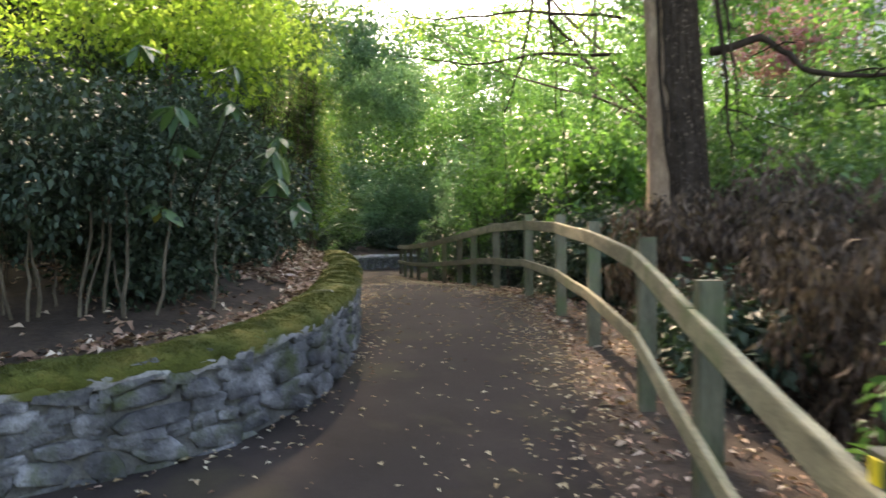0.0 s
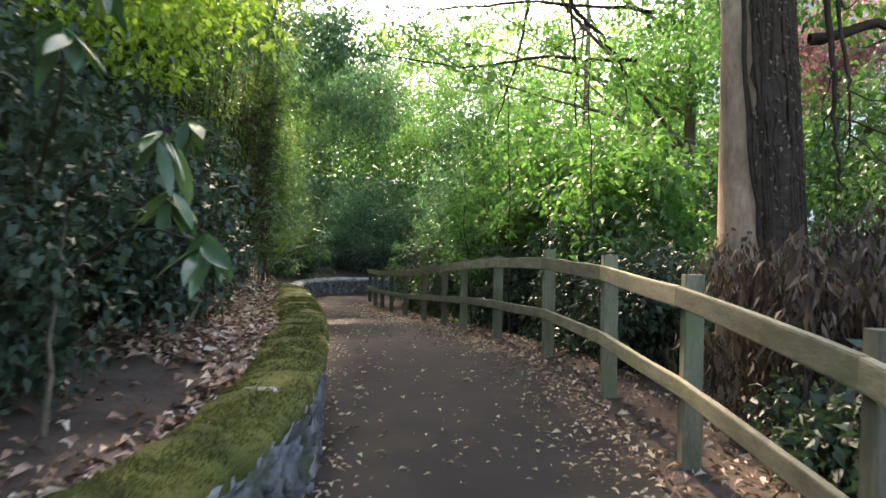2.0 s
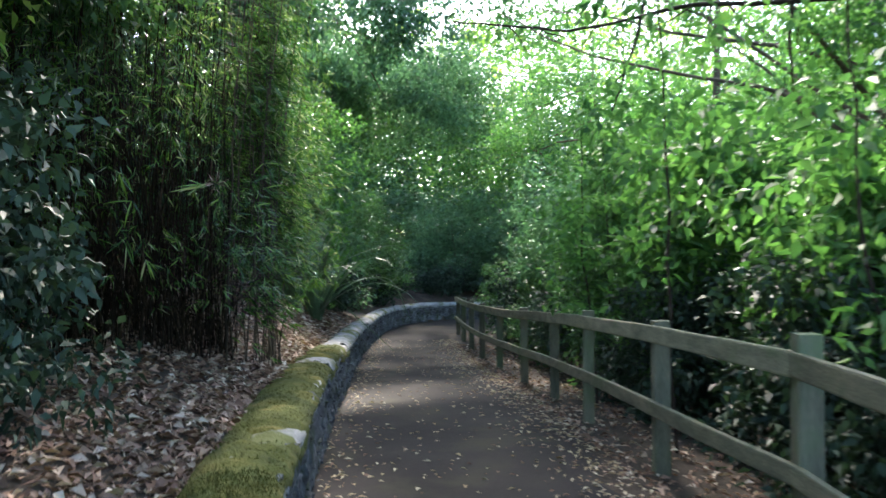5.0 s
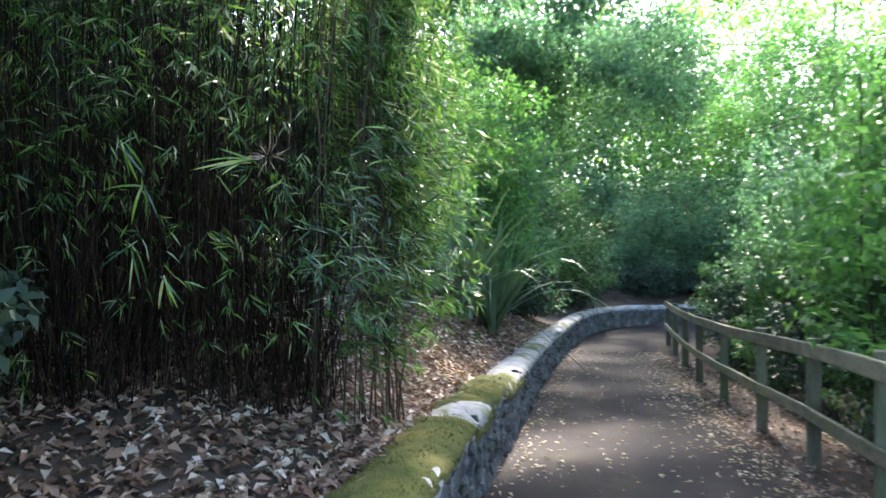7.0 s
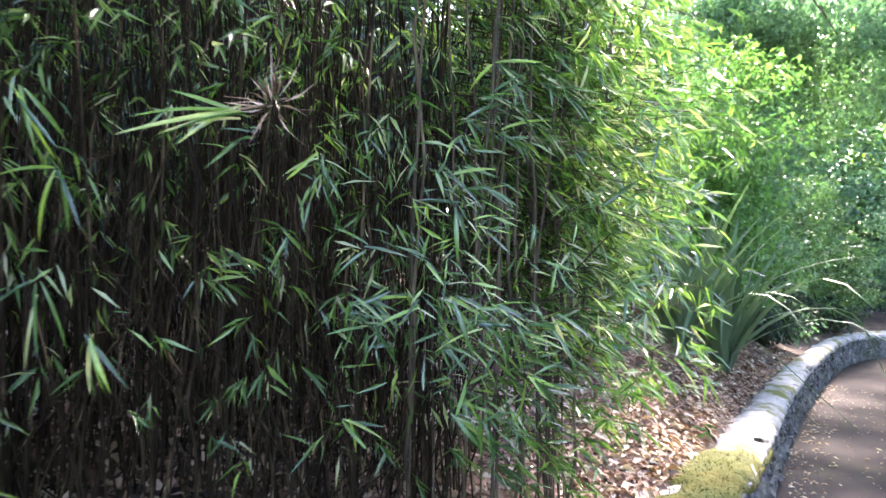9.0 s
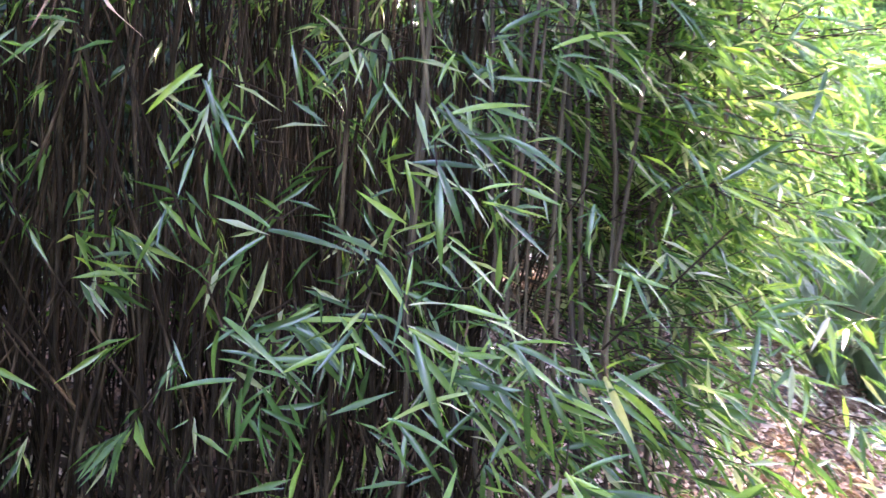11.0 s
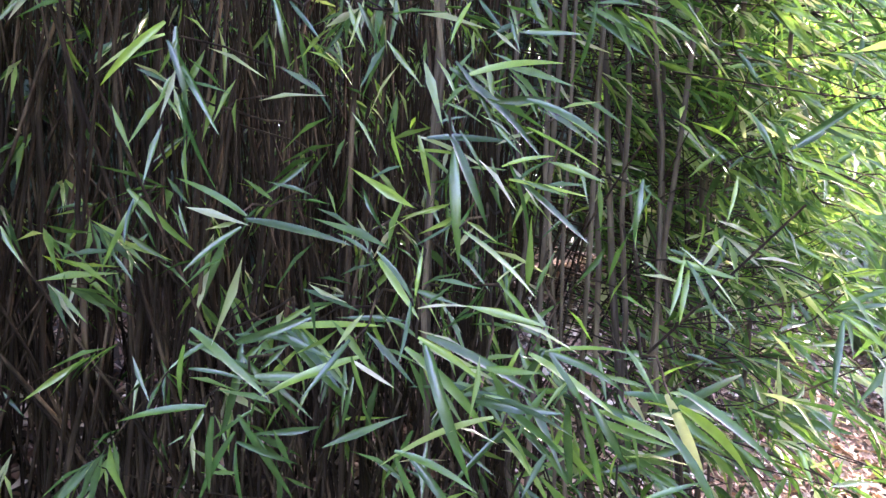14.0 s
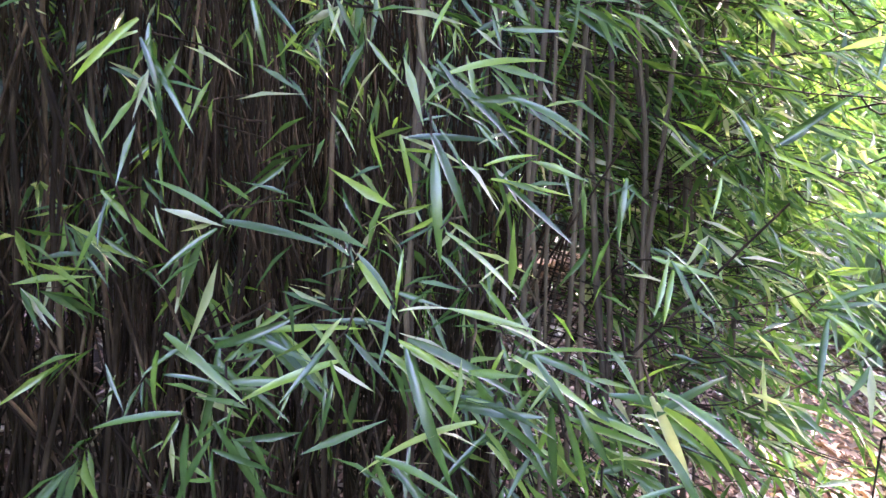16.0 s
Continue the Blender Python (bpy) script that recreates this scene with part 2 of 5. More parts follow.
def leaves(pos, direction, normal, length, width, droop=0.2, fold=0.15, plain=False):
    """Leaf blades as folded kites: two quads each, or one where plain."""
    n = len(pos)
    d = unit(direction)
    s = unit(np.cross(d, normal))
    u = np.cross(s, d)
    L = np.broadcast_to(length, (n,))[:, None]
    W = np.broadcast_to(width, (n,))[:, None]
    base, mid, tip = pos, pos + d * L * 0.5, pos + d * L * 0.97 - u * L * droop
    a = pos + d * L * 0.38 + s * W * 0.5 + u * W * fold
    b = pos + d * L * 0.38 - s * W * 0.5 + u * W * fold
    if plain:
        v = np.stack([base, a, tip, b], 1).reshape(-1, 3)
        return v, np.arange(n * 4).reshape(-1, 4)
    m = mid - u * L * droop * 0.25
    v = np.stack([base, a, tip, b, m], 1).reshape(-1, 3)
    o = np.arange(n)[:, None] * 5
    f = np.concatenate([o + np.array([[0, 4, 2, 1]])[:, [0, 1, 2, 3]], o + np.array([[0, 3, 2, 4]])], 0)
    return v, f


def clumps(centres, radius, per, r, flat=0.7):
    """Leaf places in uneven clumps, denser towards their outsides, with outward directions."""
    c = np.repeat(np.asarray(centres, float), per, 0)
    rad = np.repeat(np.broadcast_to(radius, (len(centres),)), per)[:, None]
    d = unit(r.standard_normal(c.shape))
    p = c + d * rad * r.uniform(0.25, 1.0, (len(c), 1)) ** 0.6 * np.array([[1, 1, flat]])
    return p, d


def crown(name, centres, radius, per, size, mat, parent, r, aspect=0.5, droop=0.25, flat=0.7, hang=0.5, label=""):
    p, d = clumps(centres, radius, per, r, flat)
    way = unit(d * 0.7 + 0.7 * r.standard_normal(p.shape) + np.array([[0, 0, -hang]]))
    up = unit(r.standard_normal(p.shape) * 0.6 + np.array([[0, 0, 1.0]]))
    L = size * r.uniform(0.6, 1.3, len(p))
    v, f = leaves(p, way, up, L, L * aspect, droop, plain=True)
    return part(name, mesh_of(name, v, f, mat), parent, label)


def wander(a, b, n, sway, r):
    """A crooked line from a to b."""
    t = np.linspace(0, 1, n)[:, None]
    off = np.cumsum(r.standard_normal((n, 3)) * sway, 0)
    off -= off[0] + (off[-1] - off[0]) * t
    return np.asarray(a) * (1 - t) + np.asarray(b) * t + off


# ---- the plan: the line of the wall, of the fence, and the ground's height ----
WALL = np.array([(-14, 1.6), (-9, 2.7), (-5, 3.75), (-3, 4.3), (-1.95, 4.72), (-1.55, 4.98), (-1.2, 5.2), (-0.86, 5.56), (-0.62, 6.05), (-0.46, 6.65), (-0.42, 7.4), (-0.5, 8.4),
                 (-0.69, 9.6), (-1.05, 11.3), (-1.42, 13.0), (-1.85, 15.0), (-2.3, 17.4), (-2.9, 20.5), (-3.46, 24.0), (-3.92, 28.0), (-4.02, 30.2), (-3.7, 31.8), (-2.7, 32.9), (0, 33.6), (6, 33.4), (16, 31.6)])
FENCE = np.array([(1.25, -2.0), (1.32, -0.35), (1.40, 1.3), (1.42, 3.0), (1.49, 4.6), (1.60, 6.23), (1.55, 7.98), (1.46, 9.56), (1.25, 11.3), (0.88, 13.0), (0.54, 15.0), (0.27, 16.6), (-0.09, 18.2), (-0.52, 20.2), (-0.93, 22.1), (-1.28, 24.0), (-1.62, 25.9), (-1.94, 27.8)])
HEIGHT = np.array([(-40, -3.0), (-6, -0.75), (-2, -0.33), (1.3, 0), (2.5, 0.06), (3.7, 0.17), (5, 0.31), (6, 0.41), (7.8, 0.59), (9.45, 0.69), (11.3, 0.75), (13, 0.72), (15, 0.64), (18.2, 0.48), (20.4, 0.38), (24, 0.28), (30, 0.2), (60, 0.2)])
WALL_H, WALL_W = 0.58, 0.34


def smooth_line(P, step):
    """Catmull-Rom through P, resampled evenly."""
    Q = np.vstack([2 * P[0] - P[1], P, 2 * P[-1] - P[-2]])
    out = []
    for i in range(1, len(Q) - 2):
        t = np.linspace(0, 1, 12, endpoint=False)[:, None]
        a, b, c, d = Q[i - 1], Q[i], Q[i + 1], Q[i + 2]
        out.append(0.5 * (2 * b + (c - a) * t + (2 * a - 5 * b + 4 * c - d) * t ** 2 + (3 * b - a - 3 * c + d) * t ** 3))
    out = np.vstack(out + [P[-1:]])
    s = np.r_[0, np.cumsum(np.linalg.norm(np.diff(out, axis=0), axis=1))]
    q = np.arange(0, s[-1], step)
    return np.stack([np.interp(q, s, out[:, k]) for k in range(out.shape[1])], 1)


WLINE = smooth_line(WALL, 0.1)
WT = unit(np.gradient(WLINE, axis=0))
WN = np.stack([-WT[:, 1], WT[:, 0]], 1)          # towards the bed


def path_z(y):
    yy = np.asarray(y, float)
    return (np.interp(yy - 0.6, HEIGHT[:, 0], HEIGHT[:, 1]) + np.interp(yy, HEIGHT[:, 0], HEIGHT[:, 1]) + np.interp(yy + 0.6, HEIGHT[:, 0], HEIGHT[:, 1])) / 3


def bed_distance(x, y):
    """How far a place lies behind the wall's front line (minus: on the path's side)."""
    x, y = np.asarray(x, float), np.asarray(y, float)
    out = np.empty(x.size)
    P = np.stack([x.ravel(), y.ravel()], 1)
    for i in range(0, len(P), 4000):
        q = P[i:i + 4000]
        d2 = ((q[:, None] - WLINE[None]) ** 2).sum(-1)
        j = d2.argmin(1)
        out[i:i + 4000] = ((q - WLINE[j]) * WN[j]).sum(1)
    return out.reshape(x.shape)


def fence_x(y):
    return np.interp(y, FENCE[:, 1], FENCE[:, 0])


def rough_noise(x, y, s):
    return np.sin(x * s + 1.3) * np.sin(y * s * 0.8 + 0.4) + 0.5 * np.sin(x * s * 2.3 + y * s * 1.7)


def ground_z(x, y):
    x, y = np.asarray(x, float), np.asarray(y, float)
    base = path_z(y)
    d = bed_distance(x, y)
    slope = np.interp(y, (11.5, 14.5, 17.5, 21.5, 25.0), (0.16, 0.32, 0.8, 0.8, 0.25))
    bed = WALL_H - 0.03 + slope * np.clip(d - 0.3, 0, 1.3) + 0.08 * np.clip(d - 1.6, 0, 30) + 0.03 * rough_noise(x, y, 2.5)
    w = np.clip((d - 0.1) / 0.12, 0, 1)
    right = np.clip(x - fence_x(y) - 0.1, 0, 40) * np.where(y < 27.5, 1, np.clip((29 - y) / 1.5, 0, 1))
    fall = -0.22 * np.clip(right - 0.25, 0, 4) - 0.05 * np.clip(right - 4.25, 0, 30) + 0.03 * rough_noise(x, y, 2.0) * np.clip(right, 0, 1)
    return base + w * bed + (1 - w) * fall


# ---- ground, path ----
def grid_mesh(name, xs, ys, mat, lift=0.0):
    X, Y = np.meshgrid(xs, ys)
    v = np.stack([X, Y, ground_z(X, Y) + lift], -1).reshape(-1, 3)
    n, m = X.shape
    i = (np.arange(n - 1)[:, None] * m + np.arange(m - 1)[None]).reshape(-1, 1)
    return mesh_of(name, v, i + np.array([[0, 1, m + 1, m]]), mat, True)


xs = np.unique(np.r_[np.linspace(-150, -12, 14), np.arange(-12, -6, 0.5), np.arange(-6, 4, 0.13), np.arange(4, 12, 0.5), np.linspace(12, 150, 14)])
ys = np.unique(np.r_[np.linspace(-150, -8, 12), np.arange(-8, 0, 0.5), np.arange(0, 24, 0.14), np.arange(24, 38, 0.3), np.linspace(38, 200, 14)])
ground = tagged(new("ground", grid_mesh("ground", xs, ys, "soil")), "dark brown woodland soil under fallen leaves", "ground", kind="structure")

# the path's surface follows the wall on one side and the fence on the other, then bends round
rows_v, rows_f = [], []
for i, y in enumerate(np.arange(-8, 33.6, 0.2)):
    j = [k for k in range(len(WLINE)) if WLINE[k, 0] < 0.5 and WLINE[k, 1] <= 31]
    wx = np.interp(y, WLINE[j, 1], WLINE[j, 0]) if y > 4.7 else -9 + 0.0 * y
    if y <= 4.7:
        wx = max(-14, np.interp(y, WLINE[j, 1], WLINE[j, 0])) if y > 1.6 else -14
    if y > 31:
        wx = -4.4
    fx = fence_x(y) - 0.22 + 0.08 * math.sin(y * 1.9) + 0.05 * math.sin(y * 5.3) if y < 28 else np.interp(y, (28, 29.5, 31, 34), (-2.1, 0, 4, 12))
    u = np.linspace(0, 1, 15)
    px = (wx - 0.15) * (1 - u) + fx * u
    crown_z = 0.025 * np.sin(np.pi * u) + 0.006
    rows_v.append(np.stack([px, np.full(15, y), path_z(y) + crown_z - 0.03 * (u == 1)], 1))
v = np.concatenate(rows_v)
n = len(rows_v)
i = (np.arange(n - 1)[:, None] * 15 + np.arange(14)[None]).reshape(-1, 1)
path = tagged(new("path", mesh_of("path", v, i + np.array([[0, 1, 16, 15]]), "asphalt", True)), "dark grey worn asphalt footpath strewn with leaves", "path", kind="structure")


# ---- fence ----
def board(a, b, w, h, name, mat, r, seg=7):
    """A sawn board from a to b with worn arrises, slightly bowed and uneven."""
    a, b = np.asarray(a, float), np.asarray(b, float)
    T = unit(b - a)
    upright = abs(T[2]) > 0.9
    S = unit(np.cross(T, [0, 0, 1.0])) if not upright else np.array([1.0, 0, 0])
    if upright:
        ang = r.uniform(-0.06, 0.06)
        S = np.array([math.cos(ang), math.sin(ang), 0])
    U = np.cross(S, T)
    c = 0.16
    prof = np.array([(-1, -1 + c), (-1, 1 - c), (-1 + c, 1), (1 - c, 1), (1, 1 - c), (1, -1 + c), (1 - c, -1), (-1 + c, -1)]) * 0.5
    rings = []
    bow = r.uniform(-0.008, 0.008)
    for t in np.linspace(0, 1, seg):
        k = 1 + r.uniform(-0.04, 0.04)
        o = a + (b - a) * t + U * bow * math.sin(math.pi * t)
        rings.append(o + prof[:, :1] * w * k * S + prof[:, 1:] * h * k * U)
    v = np.concatenate(rings)
    i = (np.arange(seg - 1)[:, None] * 8)
    j = np.arange(8)[None]
    f = np.stack([i + j, i + (j + 1) % 8, i + 8 + (j + 1) % 8, i + 8 + j], -1).reshape(-1, 4).tolist()
    f += [list(range(7, -1, -1)), [len(v) - 8 + k for k in range(8)]]
    return mesh_of(name, v, f, mat)


fence = thing("fence", (FENCE[5][0], FENCE[5][1], float(path_z(FENCE[5][1]))), "two-rail weathered wooden post fence beside the path", "fence")
off = -np.array(fence.location)
r = np.random.default_rng(11)
ft = unit(np.gradient(FENCE, axis=0))
tops = []
for k, (x, y) in enumerate(FENCE):
    z = float(path_z(y)) - (0.15, 0.15, 0.13, 0.1, 0.03, -0.01, 0, 0, 0, 0, 0, 0, 0, 0, 0, 0, 0, 0)[k]
    nrm = np.array([ft[k][1], -ft[k][0]])           # away from the path
    c = np.array([x, y]) + nrm * 0.035
    tall = (1.10, 1.06, 1.09, 1.07, 1.12, 1.09, 1.07, 1.08, 1.08, 1.03, 1.05, 1.03, 1.04, 1.03, 1.03, 1.05, 1.04, 1.03)[k]
    lean = r.uniform(-0.015, 0.015, 2)
    post = part("post", board(np.array([*c, z - 0.35]) + off, np.array([c[0] + lean[0], c[1] + lean[1], z + tall]) + off, 0.11, 0.11, "post", "post", r, 6), fence)
    if k == 3:
        part("waymark", board(np.array([c[0] - 0.0635, c[1] - 0.01, z + tall - 0.065]) + off, np.array([c[0] - 0.0635, c[1] - 0.01, z + tall - 0.01]) + off, 0.008, 0.042, "waymark", "waymark", r, 2), post, "small yellow waymark plate")
    tops.append(np.array([x - nrm[0] * 0.03, y - nrm[1] * 0.03, z]))
for k in range(len(tops) - 1):
    gap = unit(tops[k + 1] - tops[k]) * 0.002
    for h, wdt, dep in ((0.945, 0.042, 0.115), (0.45, 0.04, 0.095)):
        up = np.array([0, 0, h])
        part("rail", board(tops[k] + up + gap + off, tops[k + 1] + up - gap + off, wdt, dep, "rail", "wood", r), fence)


# ---- stone wall ----
wall = thing("wall_west", (-0.42, 7.4, float(path_z(7.4))), "rough grey rubble stone retaining wall topped with moss", "wall", kind="structure")
wo = -np.array(wall.location)
S_LEN = 0.1
r = np.random.default_rng(5)


def wall_at(s):
    k = np.clip(np.asarray(s, float) / S_LEN, 0, len(WLINE) - 1.001)
    i = k.astype(int)
    t = (k - i)[..., None]
    return WLINE[i] * (1 - t) + WLINE[i + 1] * t, unit(WN[i] * (1 - t) + WN[i + 1] * t)


def profile_strip(name, inner, heights, mat, step=0.1, jitter=0.0, start=0.0, end=None, bump=None):
    """A strip swept along the wall: inner = distances behind the front line, heights = above the path."""
    ss = np.arange(start, end or (len(WLINE) - 1) * S_LEN, step)
    p, nn = wall_at(ss)
    m = len(inner)
    v = np.empty((len(ss), m, 3))
    for k in range(m):
        q = p + nn * (inner[k] + jitter * r.standard_normal((len(ss), 1)))
        v[:, k, :2] = q
        v[:, k, 2] = path_z(p[:, 1]) + heights[k] + (bump(ss, k) if bump is not None else 0) + jitter * r.standard_normal(len(ss))
    v = v.reshape(-1, 3) + wo
    i = (np.arange(len(ss) - 1)[:, None] * m + np.arange(m - 1)[None]).reshape(-1, 1)
    return mesh_of(name, v, i + np.array([[0, 1, m + 1, m]])[:, ::-1], mat, True)


part("core", profile_strip("core", [0.03, 0.05, 0.06, 0.32, WALL_W, WALL_W], [-0.3, 0.3, WALL_H - 0.05, WALL_H - 0.04, WALL_H - 0.12, -0.3], "mortar", 0.1, 0.004), wall, "dark earthy mortar core")


def cap_bump(ss, k):
    return 0.014 * np.sin(ss * 5.1 + k) * np.sin(ss * 1.7) + 0.009 * np.sin(ss * 11 + 2 * k)


part("coping", profile_strip("coping", [0.015, -0.005, 0.03, 0.12, 0.24, 0.34, 0.37], [WALL_H - 0.1, WALL_H - 0.045, WALL_H - 0.005, WALL_H + 0.03, WALL_H + 0.03, WALL_H, WALL_H - 0.08], "coping", 0.06, 0.006, bump=cap_bump), wall, "uneven grey coping with moss stains")

# a few shapes of rough stone: an irregular rim, a proud face
stone_meshes = []
for q in range(20):
    n = int(r.integers(7, 10))
    a = np.sort(np.arange(n) * 2 * np.pi / n + r.uniform(-0.28, 0.28, n))
    sq = np.stack([np.cos(a), np.sin(a)], 1)
    sq = sq / np.maximum(np.abs(sq).max(1, keepdims=True), 0.72) * 0.5 * r.uniform(0.84, 1.06, (n, 1))
    back = np.c_[sq[:, 0], np.full(n, 0.6), sq[:, 1]]
    mid = np.c_[sq[:, 0] * 0.98, np.full(n, -0.05) + r.uniform(-0.1, 0.1, n), sq[:, 1] * 0.98]
    front = np.c_[sq[:, 0] * 0.9, np.full(n, -0.3) + r.uniform(-0.35, 0.25, n), sq[:, 1] * 0.88]
    v = np.concatenate([back, mid, front, [[r.uniform(-0.1, 0.1), -0.38, r.uniform(-0.1, 0.1)]]])
    f = []
    for k in range(n):
        k2 = (k + 1) % n
        f += [(k, k2, n + k2, n + k), (n + k, n + k2, 2 * n + k2, 2 * n + k), (2 * n + k, 2 * n + k2, 3 * n)]
    stone_meshes.append(mesh_of("stone", v, [t[::-1] for t in f], "stone", True))

near_stones, far_v, far_f, far_n = [], [], [], 0
z_low = -0.06
while z_low < WALL_H - 0.13:
    h = float(r.uniform(0.07, 0.13))
    s = 7.5 + float(r.uniform(0, 0.2))
    while s < (len(WLINE) - 2) * S_LEN - 12:
        L = float(r.uniform(0.12, 0.36)) * (1.25 if h > 0.1 else 1.0)
        p, nn = wall_at(np.array(s + L / 2))
        hz = h * r.uniform(0.85, 1.25)
        zc = float(path_z(p[1])) + z_low + hz / 2 + r.uniform(-0.02, 0.02)
        m = Matrix.LocRotScale(Vector((*(p + nn * 0.035), zc)) + Vector(wo), Euler((r.uniform(-0.12, 0.12), r.uniform(-0.22, 0.22), math.atan2(nn[1], nn[0]) - math.pi / 2 + r.uniform(-0.1, 0.1))), (L * 1.04, r.uniform(0.045, 0.08), min(hz * 1.12, 0.17)))
        me = stone_meshes[int(r.integers(0, 20))]
        if p[1] < 10.5 and len(near_stones) < 295 and p[0] > -2.6:
            near_stones.append((me, m))
        else:
            cc = np.array([m @ vv.co for vv in me.vertices])
            far_v.append(cc)
            far_f += [tuple(far_n + k for k in pl.vertices) for pl in me.polygons]
            far_n += len(cc)
        s += L + float(r.uniform(0.0, 0.025))
    z_low += h
tagged(part("stonework", mesh_of("stonework", np.concatenate(far_v), far_f, "stone"), wall, "rough grey stones further along"), kind="stuff")

# moss: a thick soft mat over the top, then fine tufts on it
def moss_mask(s, u):
    p, _ = wall_at(s)
    m = np.sin(s * 2.1 + 0.7) * 0.5 + np.sin(s * 5.3 + u * 4) * 0.3 + np.sin(s * 0.9) * 0.3
    y, x = p[..., 1], p[..., 0]
    near = np.where(y < 14.2, 0.95, np.where(y < 16.5, -0.1, -0.45))
    near = np.where((y > 6.2) & (y < 6.9) & (u < 0.3), near - 0.5, near)
    return m + near


def moss_bump(ss, k):
    u = (-0.02, 0.05, 0.25, 0.5, 0.75, 0.95, 1.04)[k]
    return np.where(moss_mask(ss, u) > 0.05, 0.0, -0.07) + cap_bump(ss, min(k, 6)) * 0.6


part("moss", profile_strip("moss", [0.005, -0.012, 0.03, 0.12, 0.24, 0.35, 0.4], [WALL_H - 0.07, WALL_H - 0.02, WALL_H + 0.022, WALL_H + 0.048, WALL_H + 0.05, WALL_H + 0.022, WALL_H - 0.06], "moss", 0.05, 0.008, 6.0, 26.0, moss_bump), wall, "thick green and yellow moss mat")
n = 45000
s = r.uniform(7.5, 26.0, n)
s = np.where(r.uniform(0, 1, n) < 0.8, r.uniform(7.5, 19.0, n), s)
u = r.uniform(-0.03, 1.05, n)
keep = moss_mask(s, u) > 0.1
s, u = s[keep], u[keep]
p, nn = wall_at(s)
arch = np.interp(u, [-0.05, 0, 0.1, 0.35, 0.7, 1.0, 1.1], [-0.06, -0.015, 0.026, 0.046, 0.048, 0.022, -0.05])
pos = np.c_[p + nn * (u * WALL_W)[:, None], path_z(p[:, 1]) + WALL_H + arch] + wo
way = unit(r.standard_normal((len(s), 3)) * 0.6 + np.c_[-nn * (0.5 - u)[:, None] * 1.2, np.full(len(s), 0.9)])
v, f = leaves(pos, way, r.standard_normal((len(s), 3)), r.uniform(0.008, 0.022, len(s)), 0.006, 0.3)
tagged(part("moss_tufts", mesh_of("moss_tufts", v, f, "moss"), wall, "fine green moss tufts"), kind="stuff")


# ---- trees and shrubs ----
def scatter(centre, radii, n, r, shell=0.55):
    """Clump centres inside an ellipsoid, mostly near its outside, with an uneven outline."""
    d = unit(r.standard_normal((n, 3)))
    k = r.uniform(shell, 1.0, (n, 1)) * (1 + 0.18 * np.sin(d[:, :1] * 5 + d[:, 1:2] * 4 + r.uniform(0, 6)))
    return np.asarray(centre) + d * k * np.asarray(radii)


def stems_mesh(name, base, targets, r0, mat, r, sway=0.04, sides=6, spread=0.15, under=0.0):
    pieces = []
    for q in targets:
        b = np.asarray(base) + np.r_[r.standard_normal(2) * spread * (1 - under) + under * np.asarray(q)[:2], -0.1]
        pts = wander(b, q, 9, sway * (1 - 0.7 * under), r)
        bend = np.linspace(0, 1, 9)[:, None] * (1 - np.linspace(0, 1, 9)[:, None])
        pts = pts + bend * np.array([[0, 0, 0.5 * np.linalg.norm((q - b)[:2])]])
        pieces.append(tube(pts, np.linspace(r0, r0 * 0.2, 9) * r.uniform(0.7, 1.2), sides))
    v, f = joined(pieces)
    return mesh_of(name, v, f, mat, True)


def shrub(label, base, centre, radii, n, per, size, mat, seed, stems=10, r0=0.02, clump=0.26, aspect=0.5, stem_mat="stem", hang=0.4, shell=0.5, category="shrub", name="shrub", spread=0.2, flat=0.8, droop=0.25, under=0.0):
    r = np.random.default_rng(seed)
    z = float(ground_z(base[0], base[1]))
    ob = thing(name, (base[0], base[1], z), label, category)
    o = np.array([base[0], base[1], z])
    c = scatter(np.array(centre) - o, radii, n, r, shell)
    c = c[c[:, 2] > 0.05]
    for q in c[r.permutation(len(c))[:stems]]:
        part("stem", stems_mesh("stem", (0, 0, 0), [q], r0, stem_mat, r, spread=spread, under=under), ob)
    crown("foliage", c, clump * r.uniform(0.6, 1.3, len(c)), per, size, mat, ob, r, aspect, droop, flat, hang)
    return ob


def tree(label, base, height, r0, crowns, mat, seed, per=60, size=0.1, clump=0.45, bark="bark", lean=(0, 0), limbs=9, aspect=0.55, hang=0.5, flat=0.6, name="tree", fork=0.35, flare=0.55):
    """A tapered trunk, limbs into each part of the crown, and leaves in clumps. crowns: rows of centre, radii, clumps."""
    r = np.random.default_rng(seed)
    z = float(ground_z(base[0], base[1]))
    o = np.array([base[0], base[1], z])
    ob = thing(name, tuple(o), label, "tree")
    top = np.array([lean[0], lean[1], height])
    pts = wander((0, 0, -0.3), top, 16, 0.02 * height / 8, r)
    rad = r0 * np.linspace(1, 0.3, 16) * (1 + flare * np.exp(-np.linspace(0, 9, 16)))
    v, f = tube(pts, rad, 16, 0.02, r)
    part("trunk", mesh_of("trunk", v, f, bark, True), ob)
    allc = []
    for centre, radii, n in crowns:
        c = scatter(np.array(centre) - o, radii, n, r, 0.25)
        allc.append(c)
        for q in c[r.permutation(len(c))[:max(2, limbs // len(crowns))]]:
            k = r.uniform(fork, 0.95)
            b = pts[int(k * 15)]
            line = wander(b, q, 10, 0.07, r)
            part("limb", mesh_of("limb", *tube(line, np.linspace(r0 * 0.28, r0 * 0.03, 10), 7), bark, True), ob)
    c = np.concatenate(allc)
    crown("crown", c, clump * r.uniform(0.6, 1.3, len(c)), per, size, mat, ob, r, aspect, 0.2, flat, hang)
    return ob


